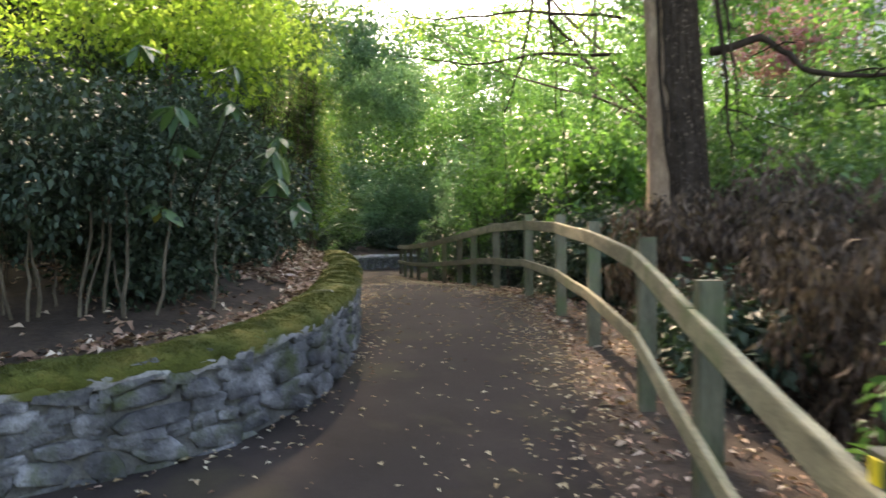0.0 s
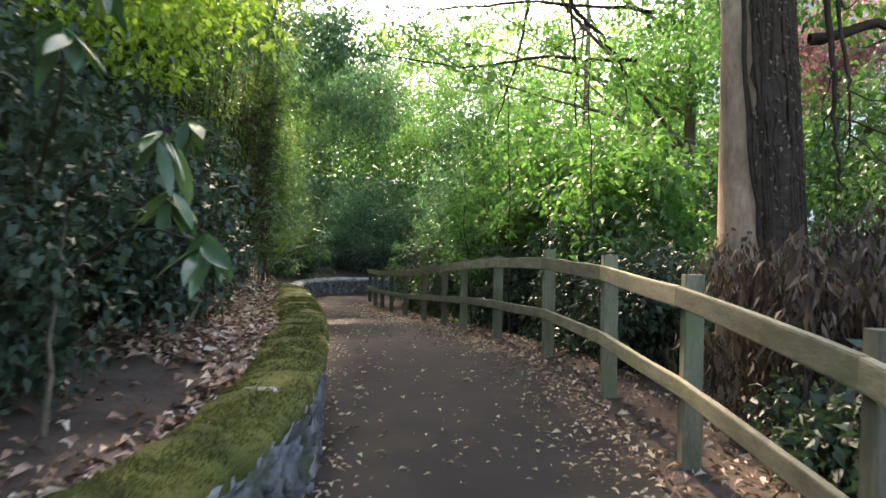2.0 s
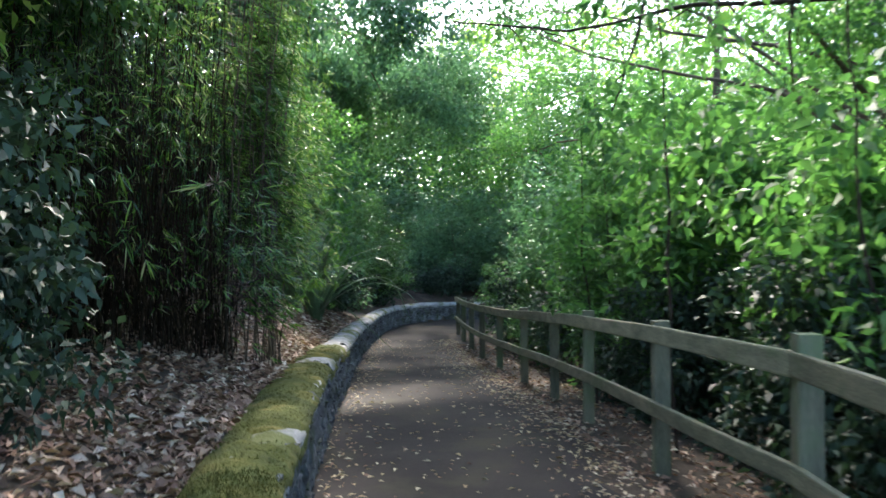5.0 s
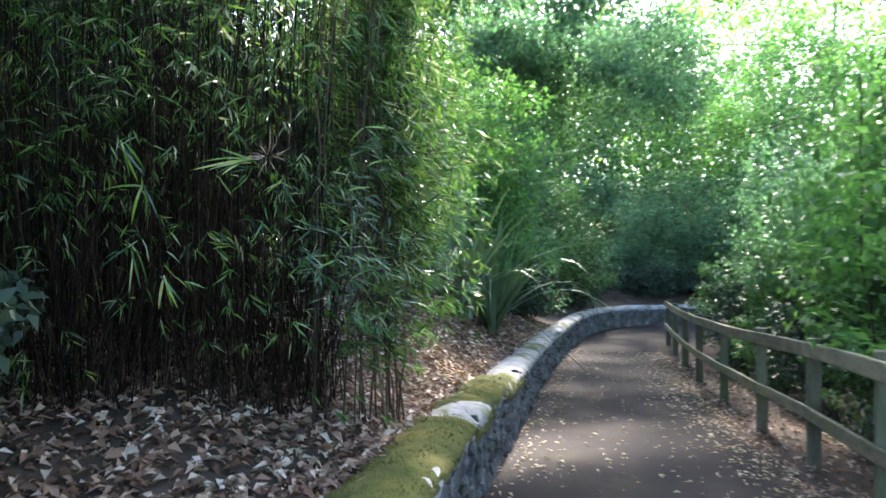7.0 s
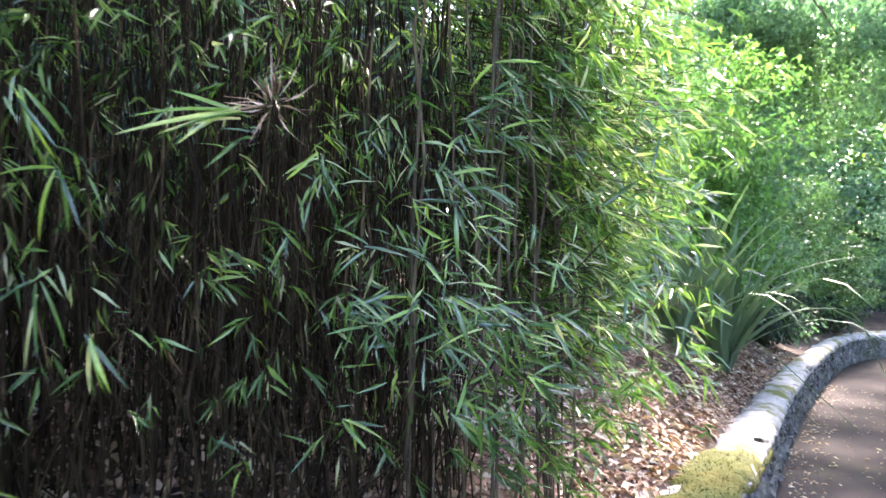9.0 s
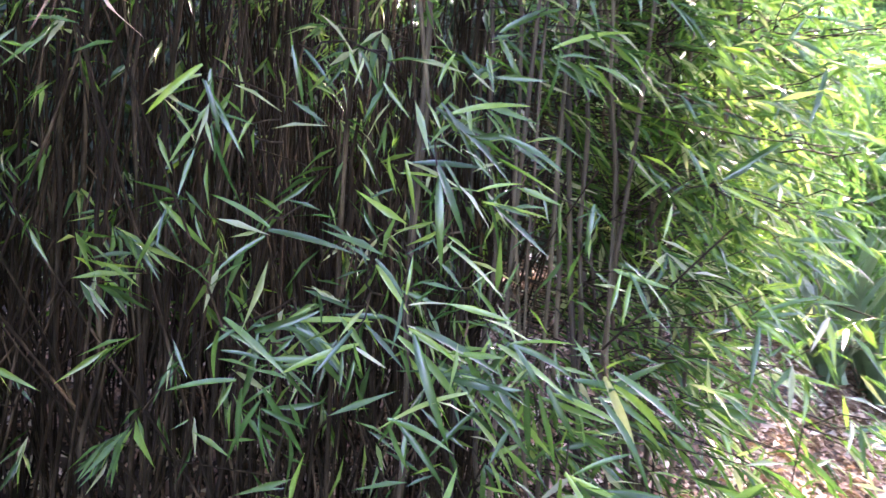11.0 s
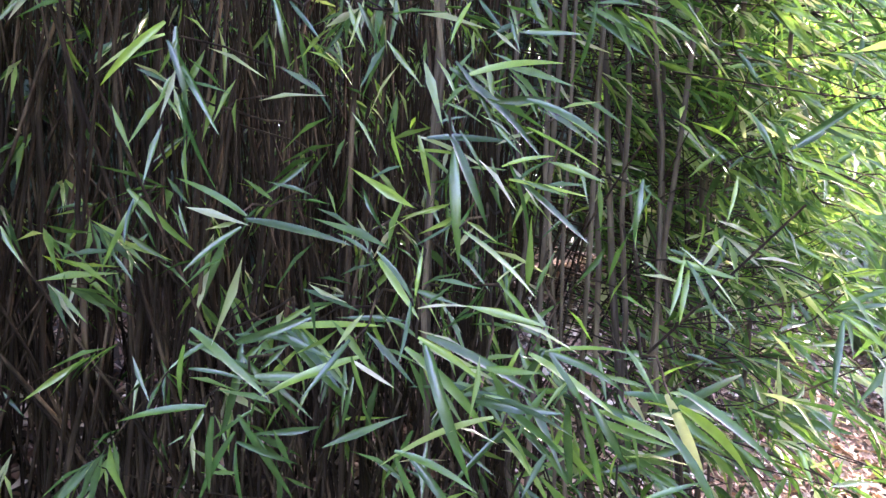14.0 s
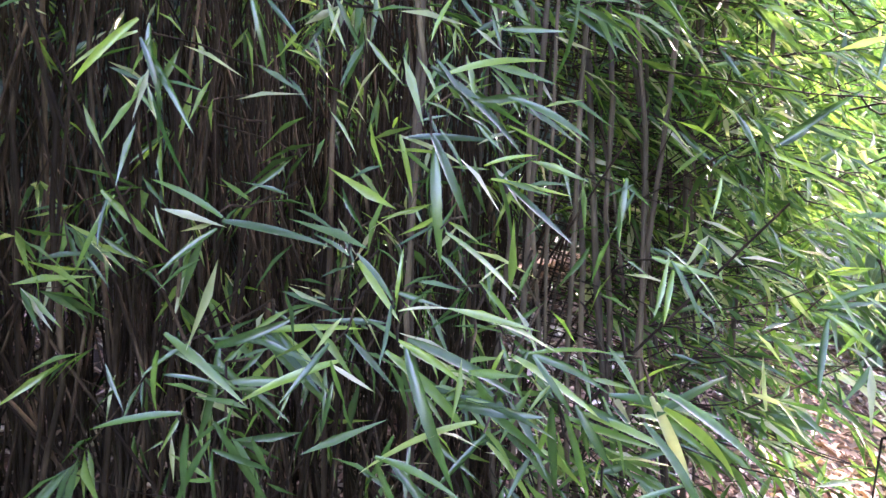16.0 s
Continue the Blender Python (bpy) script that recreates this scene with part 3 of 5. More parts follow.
# left bed, by the wall's bend
shrub("dense dark evergreen bush on bare grey stems", (-2.3, 6.2), (-2.3, 6.2, 2.1), (1.3, 0.9, 0.62), 300, 85, 0.055, "dark_leaf", 21, 30, 0.013, 0.24, spread=0.5, shell=0.35, under=0.85)
shrub("dark evergreen bush behind the stone wall", (-4.6, 6.2), (-4.7, 6.4, 2.0), (1.7, 1.2, 0.95), 280, 80, 0.06, "dark_leaf", 22, 16, 0.014, 0.3, spread=0.5, under=0.8)
shrub("low dark evergreen bush close behind the wall's bend", (-1.75, 6.6), (-1.75, 6.65, 1.35), (0.5, 0.5, 0.55), 150, 80, 0.06, "dark_leaf", 222, 8, 0.012, 0.2, shell=0.25)
# two dark leaf masses added as the black shade behind the stems
shrub("dark leaf fill standing in for shade behind the bare stems", (-2.9, 7.6), (-2.9, 7.7, 1.45), (1.5, 0.6, 0.75), 240, 80, 0.07, "dark_leaf", 220, 8, 0.014, 0.24, shell=0.25)
shrub("dark leaf fill standing in for shade deep under the bushes", (-5.2, 7.8), (-5.2, 7.9, 1.5), (1.6, 0.6, 0.9), 220, 80, 0.08, "dark_leaf", 221, 8, 0.014, 0.28, shell=0.25)
shrub("dark evergreen shrub reaching down to the leaf litter", (-2.9, 10.3), (-2.85, 10.2, 2.15), (1.05, 1.45, 1.15), 400, 85, 0.07, "dark_leaf", 23, 14, 0.02, 0.26, spread=0.35, shell=0.3)
shrub("dark evergreen shrub deep in the bed", (-4.8, 9.5), (-4.8, 9.5, 2.2), (1.4, 2.2, 1.3), 380, 80, 0.08, "dark_leaf", 24, 10, 0.025, 0.32, spread=0.4)
tree("slender woodland tree with yellow-green leaves over the bed", (-4.2, 8.0), 6.5, 0.11, [((-3.4, 8.8, 3.8), (1.7, 1.3, 0.7), 62), ((-2.1, 9.8, 3.9), (1.1, 1.6, 0.9), 78), ((-5.2, 8.6, 4.0), (1.8, 1.6, 0.9), 55), ((-2.2, 8.6, 5.2), (1.6, 1.6, 0.6), 40)], "yellow_leaf", 31, 55, 0.085, 0.42)
# its last three crowns are added cover that shades the grove and the path
tree("slender evergreen tree with drooping green leaves", (-3.6, 11.6), 7.0, 0.1, [((-3.2, 11.6, 4.8), (1.4, 1.5, 0.6), 120), ((-3.5, 12.2, 4.2), (1.5, 1.2, 0.5), 170), ((-4.6, 13.6, 6.2), (1.3, 1.1, 0.6), 150), ((-0.3, 12.0, 6.9), (1.7, 2.6, 0.7), 230)], "mid_leaf", 32, 70, 0.08, 0.4, hang=0.9)

shrub("green undergrowth screening the bank", (7.0, 13.5), (7.0, 13.5, 2.6), (1.6, 2.4, 2.8), 330, 55, 0.13, "mid_leaf", 65, 8, 0.03, 0.4)
shrub("tall green bush screening the bank", (7.4, 20.0), (7.4, 20.0, 3.2), (1.9, 2.6, 3.6), 380, 50, 0.15, "bright_leaf", 66, 8, 0.03, 0.45)
shrub("tall green bush on the bank", (6.4, 24.5), (6.4, 24.5, 3.4), (1.9, 2.4, 3.8), 330, 50, 0.15, "bright_leaf", 67, 8, 0.03, 0.45)

shrub("low dark evergreen bush beside the mossy wall", (-1.95, 8.4), (-1.8, 8.3, 1.75), (0.75, 1.1, 0.8), 260, 85, 0.06, "dark_leaf", 68, 10, 0.016, 0.2, spread=0.3, shell=0.3)

# left, beyond the bamboo
shrub("tall dark evergreen shrub behind the bamboo", (-5.2, 15.7), (-5.1, 15.7, 3.4), (1.1, 1.0, 1.5), 300, 75, 0.08, "dark_leaf", 210, 8, 0.02, 0.28, shell=0.3)
shrub("tall green shrub behind the bamboo", (-4.1, 16.6), (-4.0, 16.6, 3.5), (0.85, 0.7, 1.2), 230, 65, 0.08, "mid_leaf", 211, 8, 0.02, 0.26, shell=0.3, hang=0.8)
shrub("tall airy green shrub behind the flax", (-4.6, 17.8), (-4.2, 17.7, 3.1), (1.15, 1.15, 1.4), 260, 50, 0.09, "bright_leaf", 69, 12, 0.02, 0.28, hang=0.7)
shrub("green shrub at the edge of the leafy bed", (-4.6, 20.8), (-4.6, 20.9, 3.2), (1.5, 1.7, 2.5), 380, 75, 0.09, "bright_leaf", 41, 10, 0.025, 0.34)
shrub("tall bluish green shrub beside the path", (-5.6, 25.0), (-5.5, 25.0, 3.0), (1.6, 2.4, 2.7), 420, 75, 0.1, "blue_leaf", 42, 10, 0.03, 0.4)
shrub("bushy green shrub behind the far wall", (-5.6, 31.0), (-5.5, 30.8, 2.4), (1.4, 2.4, 2.4), 400, 75, 0.1, "mid_leaf", 43, 10, 0.03, 0.4)
shrub("bushy bluish shrub above the bend of the wall", (-2.6, 35.4), (-2.6, 35.2, 2.4), (2.4, 1.1, 2.2), 260, 60, 0.11, "blue_leaf", 44, 10, 0.03, 0.4)
shrub("bluish green shrub above the bend of the wall", (1.6, 35.8), (1.6, 35.6, 3.0), (2.6, 1.3, 2.5), 260, 60, 0.12, "blue_leaf", 45, 10, 0.03, 0.42)
for k, (x, y) in enumerate(((-4.9, 33.2), (-3.2, 34.2), (-1.2, 34.7), (0.9, 34.8), (-4.5, 23.2), (-4.9, 25.6), (-5.2, 28.2), (-5.2, 30.6))):
    z = float(ground_z(x, y))
    shrub("low dark ivy and bramble on the bank above the wall", (x, y), (x, y, z + 0.4), (1.1, 0.7, 0.55), 90, 60, 0.1, "dark_leaf", 200 + k, 6, 0.01, 0.26, shell=0.2)
# crowns from the fourth on are mostly added to keep sun off path and grove
tree("broad tree with drooping bluish leaves arching over the path", (-6.4, 20.5), 9.0, 0.16, [((-2.6, 26.5, 6.4), (1.8, 2.2, 1.5), 190), ((-2.6, 21.0, 6.6), (1.7, 2.2, 1.1), 105), ((-7.2, 20.0, 4.2), (1.6, 2.4, 1.4), 110), ((-5.0, 20.0, 6.8), (1.4, 2.3, 1.0), 240), ((-5.6, 22.0, 8.4), (1.7, 2.0, 1.2), 190), ((-4.3, 18.4, 6.0), (1.2, 1.2, 0.9), 170), ((-5.0, 25.6, 6.8), (1.8, 2.2, 0.8), 200), ((-4.7, 17.3, 7.4), (1.3, 1.6, 0.8), 270)], "blue_leaf", 33, 60, 0.1, 0.45, hang=1.0)
tree("woodland tree with green leaves over the path", (-7.0, 27.5), 10.0, 0.18, [((-4.6, 27.5, 5.6), (1.6, 2.4, 1.6), 110), ((-2.6, 31.0, 7.0), (2.2, 2.6, 1.8), 190), ((-6.0, 29.0, 7.5), (2.6, 3.0, 2.0), 90)], "mid_leaf", 34, 55, 0.12, 0.5, hang=0.8)
tree("woodland tree with fresh green leaves at the bend", (2.6, 39.5), 10.0, 0.16, [((-1.5, 36.5, 6.2), (3.2, 2.0, 2.2), 110), ((1.5, 37.0, 8.6), (3.6, 2.5, 2.6), 170), ((-4.5, 36.0, 8.2), (2.8, 2.0, 2.6), 150)], "bright_leaf", 35, 55, 0.13, 0.55)

# right, behind the fence
shrub("leafy bright green laurel behind the fence", (2.6, 13.6), (2.6, 13.4, 2.1), (0.9, 1.3, 1.2), 200, 34, 0.145, "bright_leaf", 51, 10, 0.018, 0.26, hang=0.5)
shrub("leafy bright green laurel behind the fence", (2.0, 16.4), (2.0, 16.2, 2.3), (0.95, 1.5, 1.5), 220, 34, 0.145, "bright_leaf", 52, 10, 0.018, 0.28)
shrub("tall bright green shrub behind the fence", (1.2, 19.6), (1.35, 19.4, 2.4), (0.95, 1.6, 1.9), 210, 34, 0.14, "bright_leaf", 53, 10, 0.02, 0.3)
shrub("bluish green shrub at the end of the fence", (0.6, 23.6), (0.6, 23.2, 2.2), (1.0, 1.8, 2.0), 190, 55, 0.1, "blue_leaf", 54, 10, 0.02, 0.32)
shrub("green shrub filling the bank behind the fence", (4.6, 15.5), (4.5, 15.5, 2.0), (1.5, 2.4, 1.8), 190, 50, 0.12, "mid_leaf", 55, 10, 0.025, 0.36)
shrub("green shrub filling the bank behind the fence", (3.4, 20.5), (3.4, 20.5, 2.6), (1.6, 2.6, 2.2), 190, 50, 0.12, "bright_leaf", 56, 10, 0.025, 0.36)
shrub("bluish green shrub inside the bend", (2.2, 27.5), (2.2, 27.5, 2.6), (2.2, 2.2, 2.6), 210, 55, 0.12, "blue_leaf", 57, 10, 0.03, 0.4)
shrub("green undergrowth on the bank beyond the fence", (5.2, 10.0), (5.2, 10.2, 1.6), (1.4, 2.2, 1.5), 170, 55, 0.1, "mid_leaf", 58, 10, 0.02, 0.34)
shrub("dry brown brushwood hanging over the bank by the fence", (2.9, 6.6), (2.95, 6.5, 0.9), (0.75, 1.9, 0.85), 190, 70, 0.11, "deadbrush", 59, 50, 0.007, 0.22, hang=2.2, stem_mat="twig", name="brushwood", category="brushwood", spread=0.6, aspect=0.22)
shrub("low dark undergrowth on the bank", (2.2, 12.0), (2.3, 12.2, 0.9), (0.8, 1.9, 0.8), 130, 60, 0.08, "dark_leaf", 60, 8, 0.012, 0.25)
shrub("low dark undergrowth on the bank", (1.5, 17.5), (1.6, 17.0, 0.7), (0.7, 2.6, 0.8), 130, 60, 0.08, "dark_leaf", 61, 8, 0.012, 0.25)
for k, (x, y, h, w) in enumerate(((2.35, 7.2, 0.35, 0.4), (2.2, 11.2, 0.7, 0.5), (2.0, 13.4, 0.85, 0.6), (1.7, 15.6, 0.9, 0.7), (1.25, 18.4, 1.0, 0.7), (0.75, 20.8, 1.05, 0.7), (0.3, 23.0, 1.1, 0.7), (-0.2, 25.4, 1.1, 0.8), (-0.6, 27.6, 1.2, 0.8))):
    z = float(ground_z(x, y))
    shrub("leafy dark green undergrowth close behind the fence", (x, y), (x, y, z + h), (w, 1.35, h), 120, 60, 0.085, "dark_leaf" if k < 4 or k % 2 else "mid_leaf", 180 + k, 8, 0.01, 0.24, shell=0.25)
shrub("dead brown ivy and brushwood heaped against the trunk", (3.2, 8.9), (3.3, 8.8, 1.3), (1.25, 1.15, 0.85), 260, 70, 0.12, "deadbrush", 62, 60, 0.007, 0.22, hang=2.2, stem_mat="twig", name="brushwood", category="brushwood", spread=0.7, aspect=0.22)
shrub("dead brown ivy and brushwood beyond the fence", (4.0, 6.8), (4.1, 6.8, 1.2), (1.2, 1.5, 0.95), 240, 70, 0.12, "deadbrush", 63, 50, 0.007, 0.24, hang=2.2, stem_mat="twig", name="brushwood", category="brushwood", spread=0.7, aspect=0.22)
shrub("leafy bush close beside the fence", (2.5, 3.5), (2.5, 3.7, 0.75), (0.55, 0.9, 0.6), 70, 60, 0.1, "mid_leaf", 64, 8, 0.012, 0.25)
# the two highest crowns, out of view, are added to darken fence and path
stout = tree("stout smooth-barked woodland tree, its shaded side darkened under ivy", (2.95, 10.15), 13.0, 0.35, [((4.6, 11.0, 5.0), (1.8, 2.2, 1.3), 90), ((3.8, 14.0, 5.4), (1.4, 2.0, 1.1), 50), ((2.6, 16.0, 6.6), (1.8, 2.2, 0.9), 20), ((5.8, 9.0, 6.5), (2.4, 3.0, 2.0), 70), ((1.9, 9.0, 7.7), (1.7, 3.8, 0.9), 240), ((2.2, 15.5, 8.6), (1.9, 3.2, 0.9), 210)], "bright_leaf", 36, 50, 0.1, 0.45, lean=(-0.5, 0.1), limbs=20, flare=0.2, bark="smooth_bark")
# ivy on the stout trunk: old stems whose dark mat puts shade on one side, and a skirt of dead leaves round its foot
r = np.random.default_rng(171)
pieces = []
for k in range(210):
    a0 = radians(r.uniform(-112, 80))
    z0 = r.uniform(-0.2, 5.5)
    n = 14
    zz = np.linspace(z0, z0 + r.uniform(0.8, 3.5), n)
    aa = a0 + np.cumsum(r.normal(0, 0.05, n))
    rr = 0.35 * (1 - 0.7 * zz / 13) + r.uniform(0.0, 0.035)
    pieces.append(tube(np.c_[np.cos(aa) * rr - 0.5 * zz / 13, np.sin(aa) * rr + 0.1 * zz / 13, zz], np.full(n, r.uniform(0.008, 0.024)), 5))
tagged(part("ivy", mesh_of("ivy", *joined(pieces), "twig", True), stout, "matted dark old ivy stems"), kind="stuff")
# dark sheath over the stems: the trunk's shaded side as colour
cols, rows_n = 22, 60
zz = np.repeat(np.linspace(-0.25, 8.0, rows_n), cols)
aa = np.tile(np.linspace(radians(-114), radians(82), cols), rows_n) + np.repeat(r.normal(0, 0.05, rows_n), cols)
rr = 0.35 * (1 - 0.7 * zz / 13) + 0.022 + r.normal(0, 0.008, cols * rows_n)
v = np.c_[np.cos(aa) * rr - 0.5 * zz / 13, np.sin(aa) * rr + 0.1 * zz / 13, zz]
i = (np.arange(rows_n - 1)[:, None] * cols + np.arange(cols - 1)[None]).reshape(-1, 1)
part("ivy_sheath", mesh_of("ivy_sheath", v, i + np.array([[0, 1, cols + 1, cols]]), "twig", True), stout, "dark sheath colouring the trunk's shaded side")
n = 3600
aa, zz = np.radians(np.where(r.uniform(0, 1, n) < 0.85, r.uniform(-114, 80, n), r.uniform(-180, 180, n))), r.uniform(-0.1, 7.5, n)
low = zz < 1.6
aa = np.where(low, r.uniform(-np.pi, np.pi, n), aa)
rr = 0.35 * (1 - 0.7 * zz / 13) + r.uniform(0.0, 0.05, n)
keep = low | ((aa > -2.05) & (aa < 1.5))
pos = np.c_[np.cos(aa) * rr - 0.5 * zz / 13, np.sin(aa) * rr + 0.1 * zz / 13, zz][keep]
way = unit(np.c_[np.cos(aa) * 0.4, np.sin(aa) * 0.4, np.full(n, -0.8)][keep] + r.normal(0, 0.35, (keep.sum(), 3)))
v, f = leaves(pos, way, np.c_[np.cos(aa), np.sin(aa), np.full(n, 0.3)][keep], r.uniform(0.03, 0.07, keep.sum()), r.uniform(0.015, 0.035, keep.sum()), 0.2)
tagged(part("ivy_foliage", mesh_of("ivy_foliage", v, f, "deadbrush"), stout, "dead dark ivy leaves"), kind="stuff")
# the three crowns above ten metres are an added, unseen sunshade for the path
tree("woodland tree with bright leaves on the bank and an added sun-blocking canopy", (5.2, 19.0), 11.0, 0.16, [((4.6, 18.5, 5.6), (1.6, 2.4, 1.4), 110), ((2.4, 22.0, 6.8), (2.0, 2.4, 1.2), 40), ((0.2, 26.0, 8.0), (2.4, 2.6, 1.2), 90), ((6.0, 20.0, 7.5), (2.5, 2.5, 2.0), 70), ((-1.7, 15.0, 10.4), (1.6, 3.4, 0.9), 560), ((-1.75, 21.0, 10.6), (1.5, 3.6, 0.9), 620), ((-2.0, 27.0, 10.8), (1.7, 3.2, 0.9), 460)], "bright_leaf", 37, 50, 0.11, 0.5)
tree("woodland tree with bright leaves inside the bend", (5.0, 29.0), 11.0, 0.18, [((3.6, 29.0, 6.0), (2.4, 2.6, 2.0), 110), ((6.5, 30.0, 8.0), (3.0, 3.0, 2.4), 80)], "bright_leaf", 38, 50, 0.13, 0.55)
tree("small ornamental tree with purple-red leaves", (7.3, 17.3), 5.5, 0.08, [((7.2, 17.2, 5.5), (1.5, 1.4, 1.0), 130)], "red_leaf", 39, 60, 0.09, 0.35, limbs=8)


# ---- bamboo grove ----
r = np.random.default_rng(17)
GROVE = (-3.1, 14.2)
gz = float(ground_z(*GROVE))
go = np.array([GROVE[0], GROVE[1], gz])
grove = thing("bamboo", tuple(go), "dense grove of thin bamboo culms with hanging leaves", "bamboo")


def culm_line(base, height, bend, ang, n=20):
    t = np.linspace(0, 1, n)
    out = bend * t ** 2.2
    return np.c_[base[0] + np.cos(ang) * out, base[1] + np.sin(ang) * out, base[2] + height * t - 0.25 * bend * t ** 3]


culm_meshes = []
for q in range(10):
    t = np.linspace(0, 1, 28)
    line = culm_line((0, 0, -0.05), r.uniform(3.8, 6.0), r.uniform(0.1, 0.55), 0.0, 28)
    line[:, 1] += np.cumsum(r.normal(0, 0.018, 28))
    rad = r.uniform(0.0035, 0.0065) * (1 - 0.7 * t) * (1 + 0.22 * (np.arange(28) % 2))
    v, f = tube(line, rad, 6)
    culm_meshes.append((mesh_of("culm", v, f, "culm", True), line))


def in_grove(n, r):
    """Places for culms: behind a front line that faces the path."""
    out = []
    while len(out) < n:
        x, y = r.uniform(-5.6, -2.0), r.uniform(11.6, 15.0)
        front = np.interp(y, (11.6, 12.4, 13.0, 13.4, 13.8, 14.3, 15.0), (-4.3, -3.1, -2.5, -2.25, -2.35, -3.1, -4.4))
        if x < front and r.uniform() < math.exp((x - front) * 0.55):
            out.append((x, y))
    return np.array(out)


lit_meshes = []
spots = in_grove(270, r)
sources = []
for k, (x, y) in enumerate(spots):
    me, line = culm_meshes[k % 10]
    ang = r.normal(-0.35, 0.9)
    ob = part("culm", me, grove)
    z = float(ground_z(x, y))
    ob.matrix_local = pose(x - go[0], y - go[1], z - gz, r.normal(0, 3.2), r.normal(0, 3.2), math.degrees(ang))
    c, s = math.cos(ang), math.sin(ang)
    L = line.copy()
    sources.append(np.c_[x + L[:, 0] * c - L[:, 1] * s, y + L[:, 0] * s + L[:, 1] * c, z + L[:, 2]])
# bare culms along the grove's edge, in a paler copy of the culm colour that paints them lit
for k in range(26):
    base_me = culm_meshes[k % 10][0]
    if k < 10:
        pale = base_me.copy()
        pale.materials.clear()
        pale.materials.append(MAT["lit_culm"])
        lit_meshes.append(pale)
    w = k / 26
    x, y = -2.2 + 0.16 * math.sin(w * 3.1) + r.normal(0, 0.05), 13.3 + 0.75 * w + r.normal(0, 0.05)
    part("culm", lit_meshes[k % 10], grove).matrix_local = pose(x - go[0], y - go[1], float(ground_z(x, y)) - gz, r.normal(0, 3), r.normal(0, 3), r.normal(30, 60))
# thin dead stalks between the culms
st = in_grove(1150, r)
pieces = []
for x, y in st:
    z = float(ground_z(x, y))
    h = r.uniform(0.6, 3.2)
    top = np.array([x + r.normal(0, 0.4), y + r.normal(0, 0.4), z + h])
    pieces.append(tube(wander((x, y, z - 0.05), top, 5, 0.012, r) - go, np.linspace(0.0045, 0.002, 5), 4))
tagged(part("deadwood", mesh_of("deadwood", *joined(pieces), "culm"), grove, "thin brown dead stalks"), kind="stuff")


def fan(base, way, r, count, size):
    """Leaf places of one hanging tuft: bases along a short twig, blades fanned about its tip."""
    way = unit(np.asarray(way, float))
    side = unit(np.cross(way, (0, 0, 1)))
    out = []
    for i in range(count):
        a = r.normal(0, 0.6)
        d = unit(way * math.cos(a) + side * math.sin(a) + np.array([0, 0, r.normal(-0.15, 0.3)]))
        out.append((base + way * r.uniform(-0.05, 0.02), d, size * r.uniform(0.65, 1.2)))
    return out


P, D, LN, twigs = [], [], [], []
n_fans = 6800
pick = r.integers(0, len(sources), n_fans)
for k in pick:
    src = sources[k]
    t = r.uniform(0.12, 1.0) ** 0.8
    b = src[int(t * 19)]
    if t < 0.52 and r.uniform() < 0.8:
        continue
    a = r.normal(-0.3, 1.3)
    out = np.array([math.cos(a), math.sin(a), 0])
    reach = abs(r.normal(0.12, 0.16)) + 0.03
    q = b + out * reach + np.array([0, 0, r.normal(0.02, 0.08)])
    near = q[0] > -1.45 or (q - np.array([-1.21, 12.42, 2.37])) @ (q - np.array([-1.21, 12.42, 2.37])) < 1.1
    if near or (b[1] > 14.0 and b[0] > -3.6 and r.uniform() < 0.8):
        continue
    if r.uniform() < 0.3:
        twigs.append((b, q))
    for pb, d, L in fan(q, out * 0.75 + np.array([0, 0, -0.55]), r, int(r.integers(3, 7)), 0.11):
        P.append(pb), D.append(d), LN.append(L)
for k in range(950):
    j = int(r.integers(0, len(sources)))
    b = sources[j][int(r.integers(3, 13))]
    if b[0] < -3.6 or b[1] > 14.0:
        continue
    q = b + np.array([r.normal(0.05, 0.07), r.normal(-0.05, 0.07), r.normal(0, 0.05)])
    if (q - np.array([-1.21, 12.42, 2.37])) @ (q - np.array([-1.21, 12.42, 2.37])) < 1.1:
        continue
    for pb, d, L in fan(q, np.array([r.normal(0.25, 0.3), r.normal(0, 0.4), -0.8]), r, int(r.integers(3, 6)), 0.085):
        P.append(pb), D.append(d), LN.append(L)
